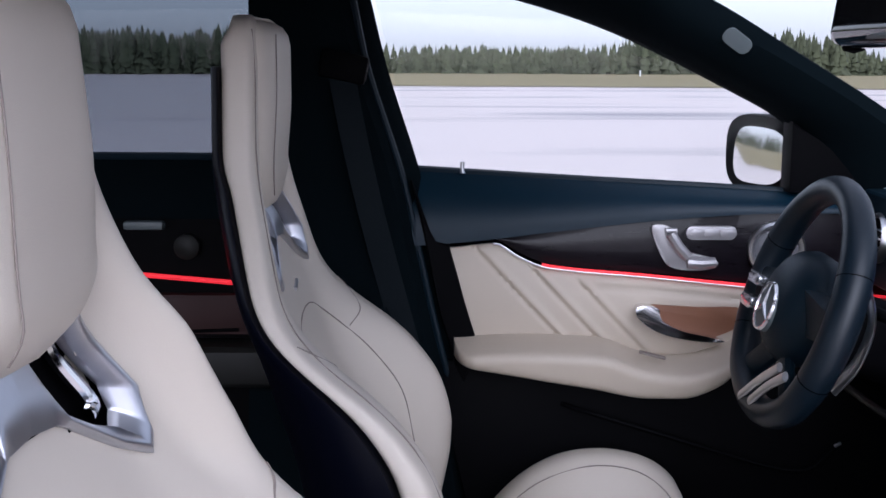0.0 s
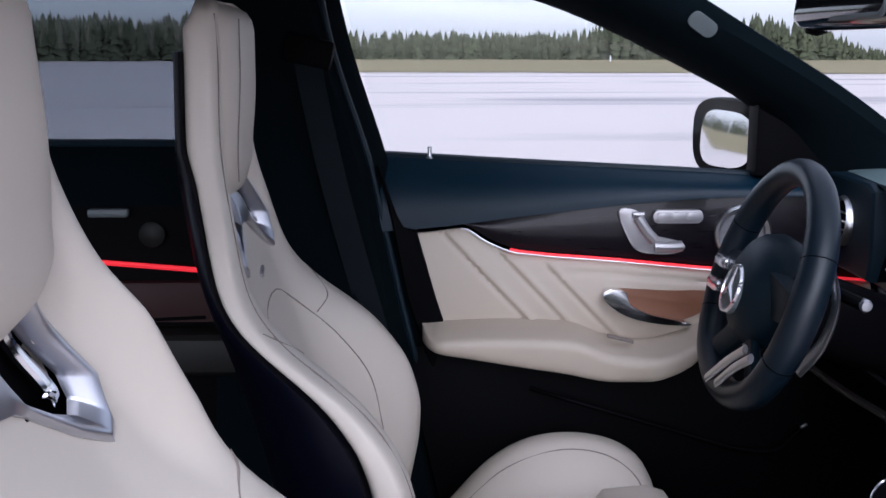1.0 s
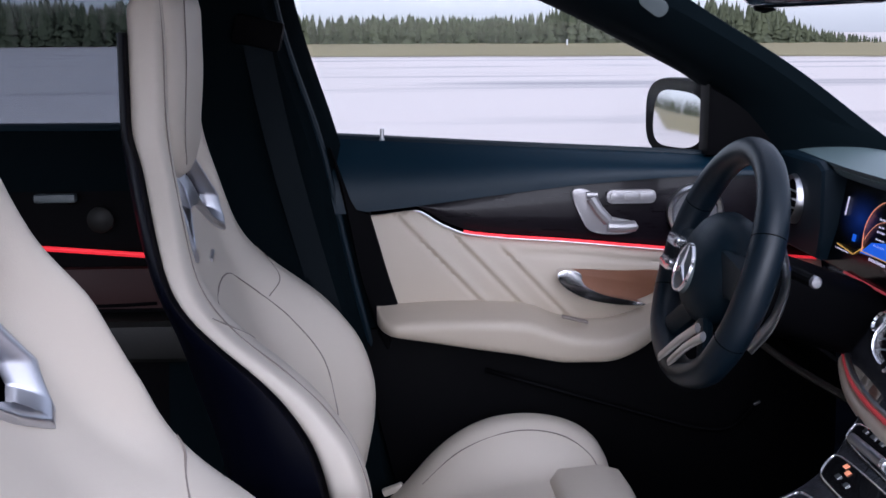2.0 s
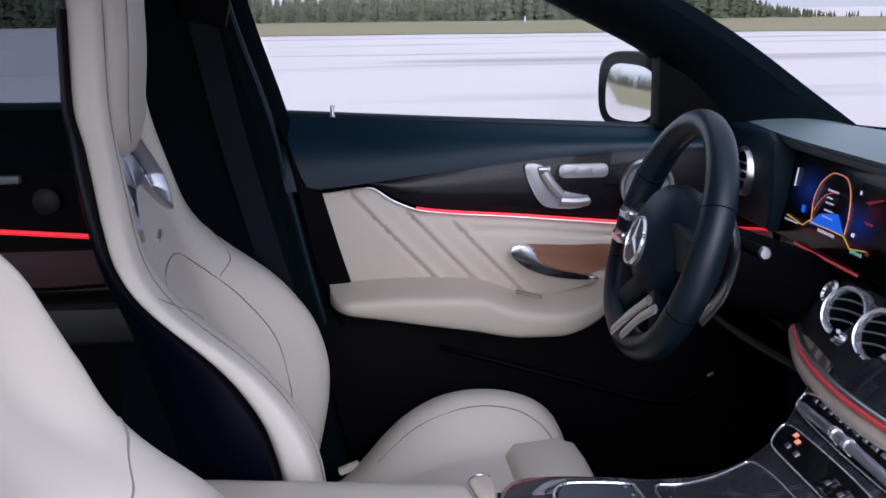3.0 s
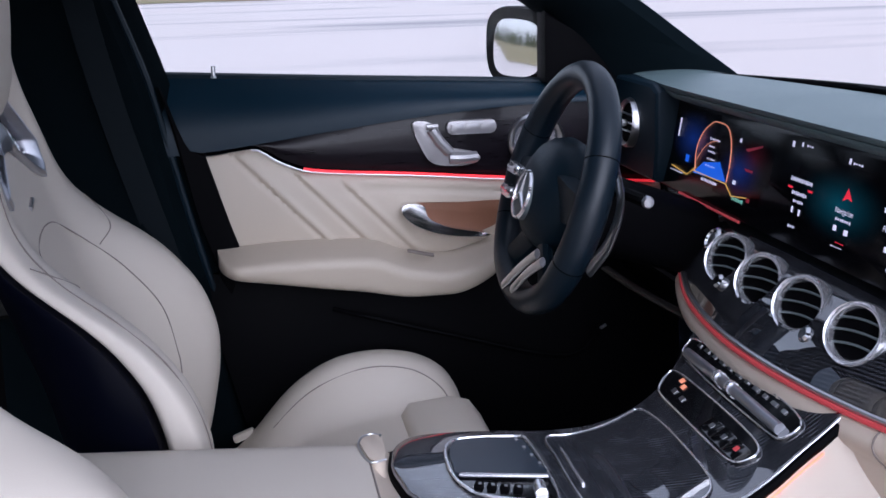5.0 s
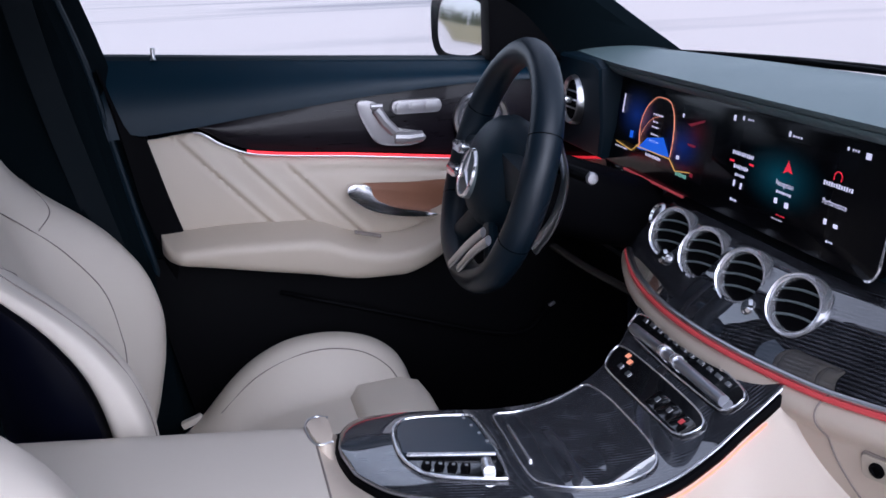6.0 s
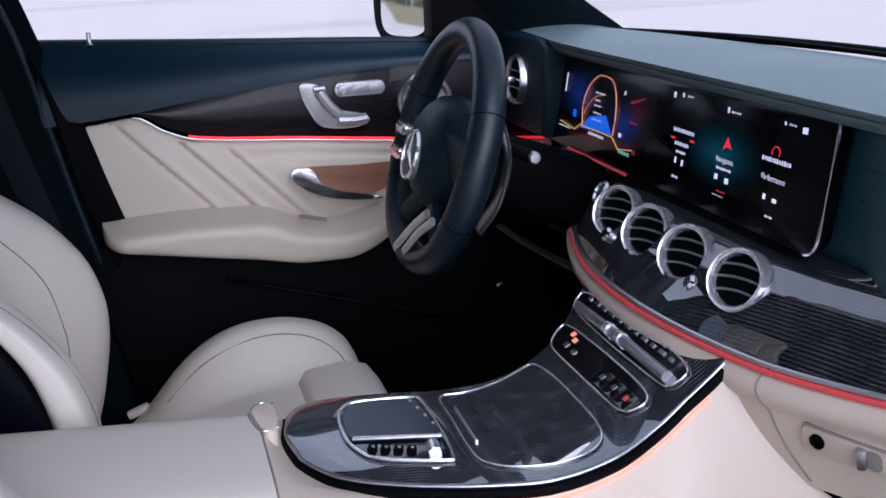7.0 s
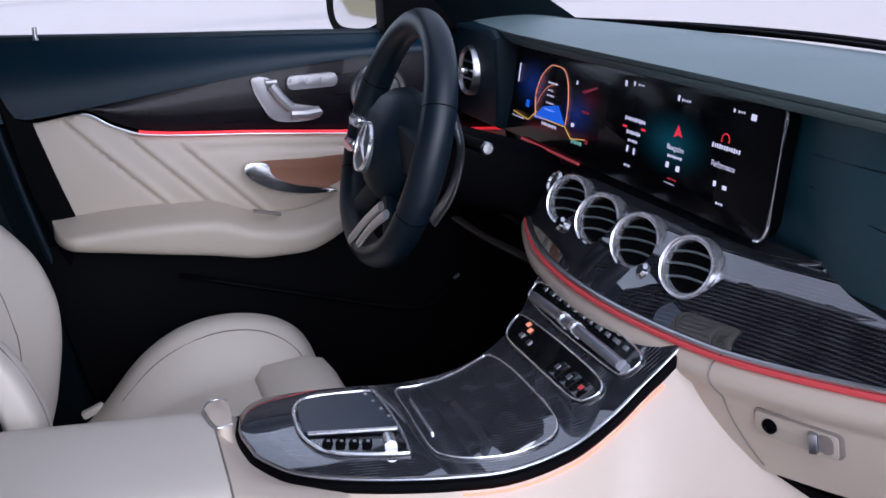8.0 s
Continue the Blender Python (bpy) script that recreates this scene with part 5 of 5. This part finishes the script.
for x, y, mt in ((0.106, 0.088, ORANGE), (0.102, 0.074, ORANGE), (0.093, 0.079, SATIN), (0.092, 0.054, SATIN)):
    part("indicator", block(top(x, y, 0.0040), (0.006, 0.008, 0.0008), 0, (0, -30, 0)), mt, fasc, "small lit symbol")
clim = patch("climate_panel", [(0.127, 0.137), (0.131, 0.147), (0.138, 0.151), (0.144, 0.147), (0.147, 0.095), (0.148, 0.000), (0.148, -0.082), (0.145, -0.117), (0.137, -0.123), (0.126, -0.117), (0.122, -0.101), (0.121, -0.039), (0.121, 0.023), (0.123, 0.092)], 0.003, GLOSS, "gloss black climate panel with a chrome rim", 0.0011)
part("climate_bar", tube([top(0.128, 0.128, 0.007), top(0.1285, 0.0, 0.007), top(0.128, -0.108, 0.007)], 0.0062, n=14), DARK_CHROME, clim, "satin rocker bar")
for ya, yb in ((0.042, 0.034), (0.010, 0.002)):
    part("bar_collar", tube([top(0.1285, ya, 0.007), top(0.1285, yb, 0.007)], 0.0076, n=14), SILVER, clim, "bright collar")
for k in range(11):
    y = 0.124 - 0.0212 * k
    part("climate_key", block(top(0.142, y, 0.0042), (0.0045, 0.007 + 0.004 * (k % 2), 0.001), 0, (0, -36, 0)), SATIN, clim, "small pale key mark")


def flank(u, v):
    x = -0.60 + 0.80 * u
    xx = max(-0.2395, x)
    y = near_edge(min(0.2, max(-0.2, xx)))[0]
    y = y if x > -0.2 else near_edge(-0.2)[0] + (-0.150 - near_edge(-0.2)[0]) * step(-x, 0.17, 0.27)
    z0 = top(max(x, -0.2395), y).z - 0.012 if x > -0.2395 else 0.698
    end = step(x, 0.08, 0.20)
    return Vector((x + 0.085 * v * v * end, y - 0.004 - 0.030 * v - 0.13 * v ** 2.2 * end, z0 + (0.59 + 0.055 * step(x, -0.05, 0.2) - z0) * v))


part("flank", sheet(flank, 60, 14, (0, 0.01, 0)), BEIGE_CON, con, "beige leather console side", 60)
part("far_flank", sheet(lambda u, v: Vector((-0.60 + 0.78 * u, (far_edge(max(-0.22, min(0.2, -0.60 + 0.78 * u)))[0]) + 0.002, top(max(-0.2395, -0.60 + 0.78 * u), 0).z - 0.014 - 0.36 * v)), 30, 6, (0, -0.01, 0)), BLACK, con)
nose = curve([(-0.150, -0.150), (-0.104, -0.165), (-0.076, -0.200), (-0.048, -0.218), (-0.020, -0.230), (0.015, -0.235), (0.065, -0.233), (0.090, -0.222), (0.100, -0.214)])


def surround(u, v):
    y = 0.096 - 0.246 * v
    x = -0.2655 + (nose(y)[0] + 0.2655) * u
    return Vector((x - 0.004 * u, y, 0.7215 - 0.030 * step(u, -0.3, 1.05) - 0.006 * step(abs(2 * v - 1), 0.85, 1.0)))


part("surround", sheet(surround, 16, 40, (0, 0, -0.01)), BEIGE_CON, con, "beige leather round the console's nose", 60)

rest_box = thing("console_box", (-0.42, -0.02, 0.40), "beige leather centre armrest behind the console", "armrest")


def rest_ring(x, k):
    out = []
    for j in range(32):
        w = math.tau * j / 32
        c, s = math.cos(w), math.sin(w)
        out.append(Vector((x, -0.030 + 0.118 * k * math.copysign(abs(c) ** 0.35, c), 0.656 - 0.07 * (x + 0.28) + 0.067 * k * math.copysign(abs(s) ** 0.35, s))))
    return out


part("lid", loft([rest_ring(x, k) for x, k in ((-0.64, 0.90), (-0.63, 0.97), (-0.60, 1.0), (-0.45, 1.0), (-0.285, 1.0), (-0.270, 1.0), (-0.267, 0.985))]), BEIGE, rest_box, "padded beige lid", 50)
part("seam", tube(spline([(-0.2665, 0.010, 0.7212), (-0.2665, -0.03, 0.7212), (-0.2665, -0.09, 0.7212), (-0.2665, -0.140, 0.716)], 6), 0.0011), SEAM_AND_SHADE, rest_box)
part("release", prism([(p.x, p.y) for p in spline([(-0.271, 0.050, 0), (-0.266, 0.072, 0), (-0.257, 0.077, 0), (-0.248, 0.072, 0), (-0.249, 0.018, 0), (-0.264, 0.012, 0)], 5, True)], 0.690, 0.7240, "z", 0.003), BEIGE_CON, rest_box, "beige release button")
part("release_rim", tube([(p.x, p.y, 0.7228) for p in spline([(-0.247, 0.076, 0), (-0.258, 0.081, 0), (-0.269, 0.074, 0), (-0.274, 0.050, 0), (-0.267, 0.010, 0), (-0.249, 0.012, 0)], 6)], 0.0013), SATIN, rest_box, "bright rim of the release button")
part("bin", block((-0.44, -0.035, 0.47), (0.38, 0.24, 0.28), 0.01), BEIGE, rest_box)

# ---- inner mirror ----
im = thing("inner_mirror", (-0.04, -0.02, 1.33), "black inner mirror on a foot at the windscreen", "mirror")
part("shell", block((0.006, 0.0, 1.302), (0.046, 0.25, 0.090), 0.020, (0, 8, 6), 5), GLOSS, im)
part("sensor_pod", lathe([(0.0001, -0.016), (0.011, -0.013), (0.015, -0.004), (0.015, 0.010), (0.010, 0.018), (0.0001, 0.020)], pose(0.000, 0.128, 1.268), 20), BLACK, im, "small black sensor pod")
part("rim", tube([(-0.020, y, z) for y, z in rounded(-0.105, 1.268, 0.105, 1.332, 0.02)], 0.003, True, 8), BADGE, im, "dull grey mirror rim")
part("foot", tube([(-0.02, 0.0, 1.31), (0.02, 0.0, 1.36), (-0.02, 0.0, 1.42)], 0.014, n=10), BLACK, im)
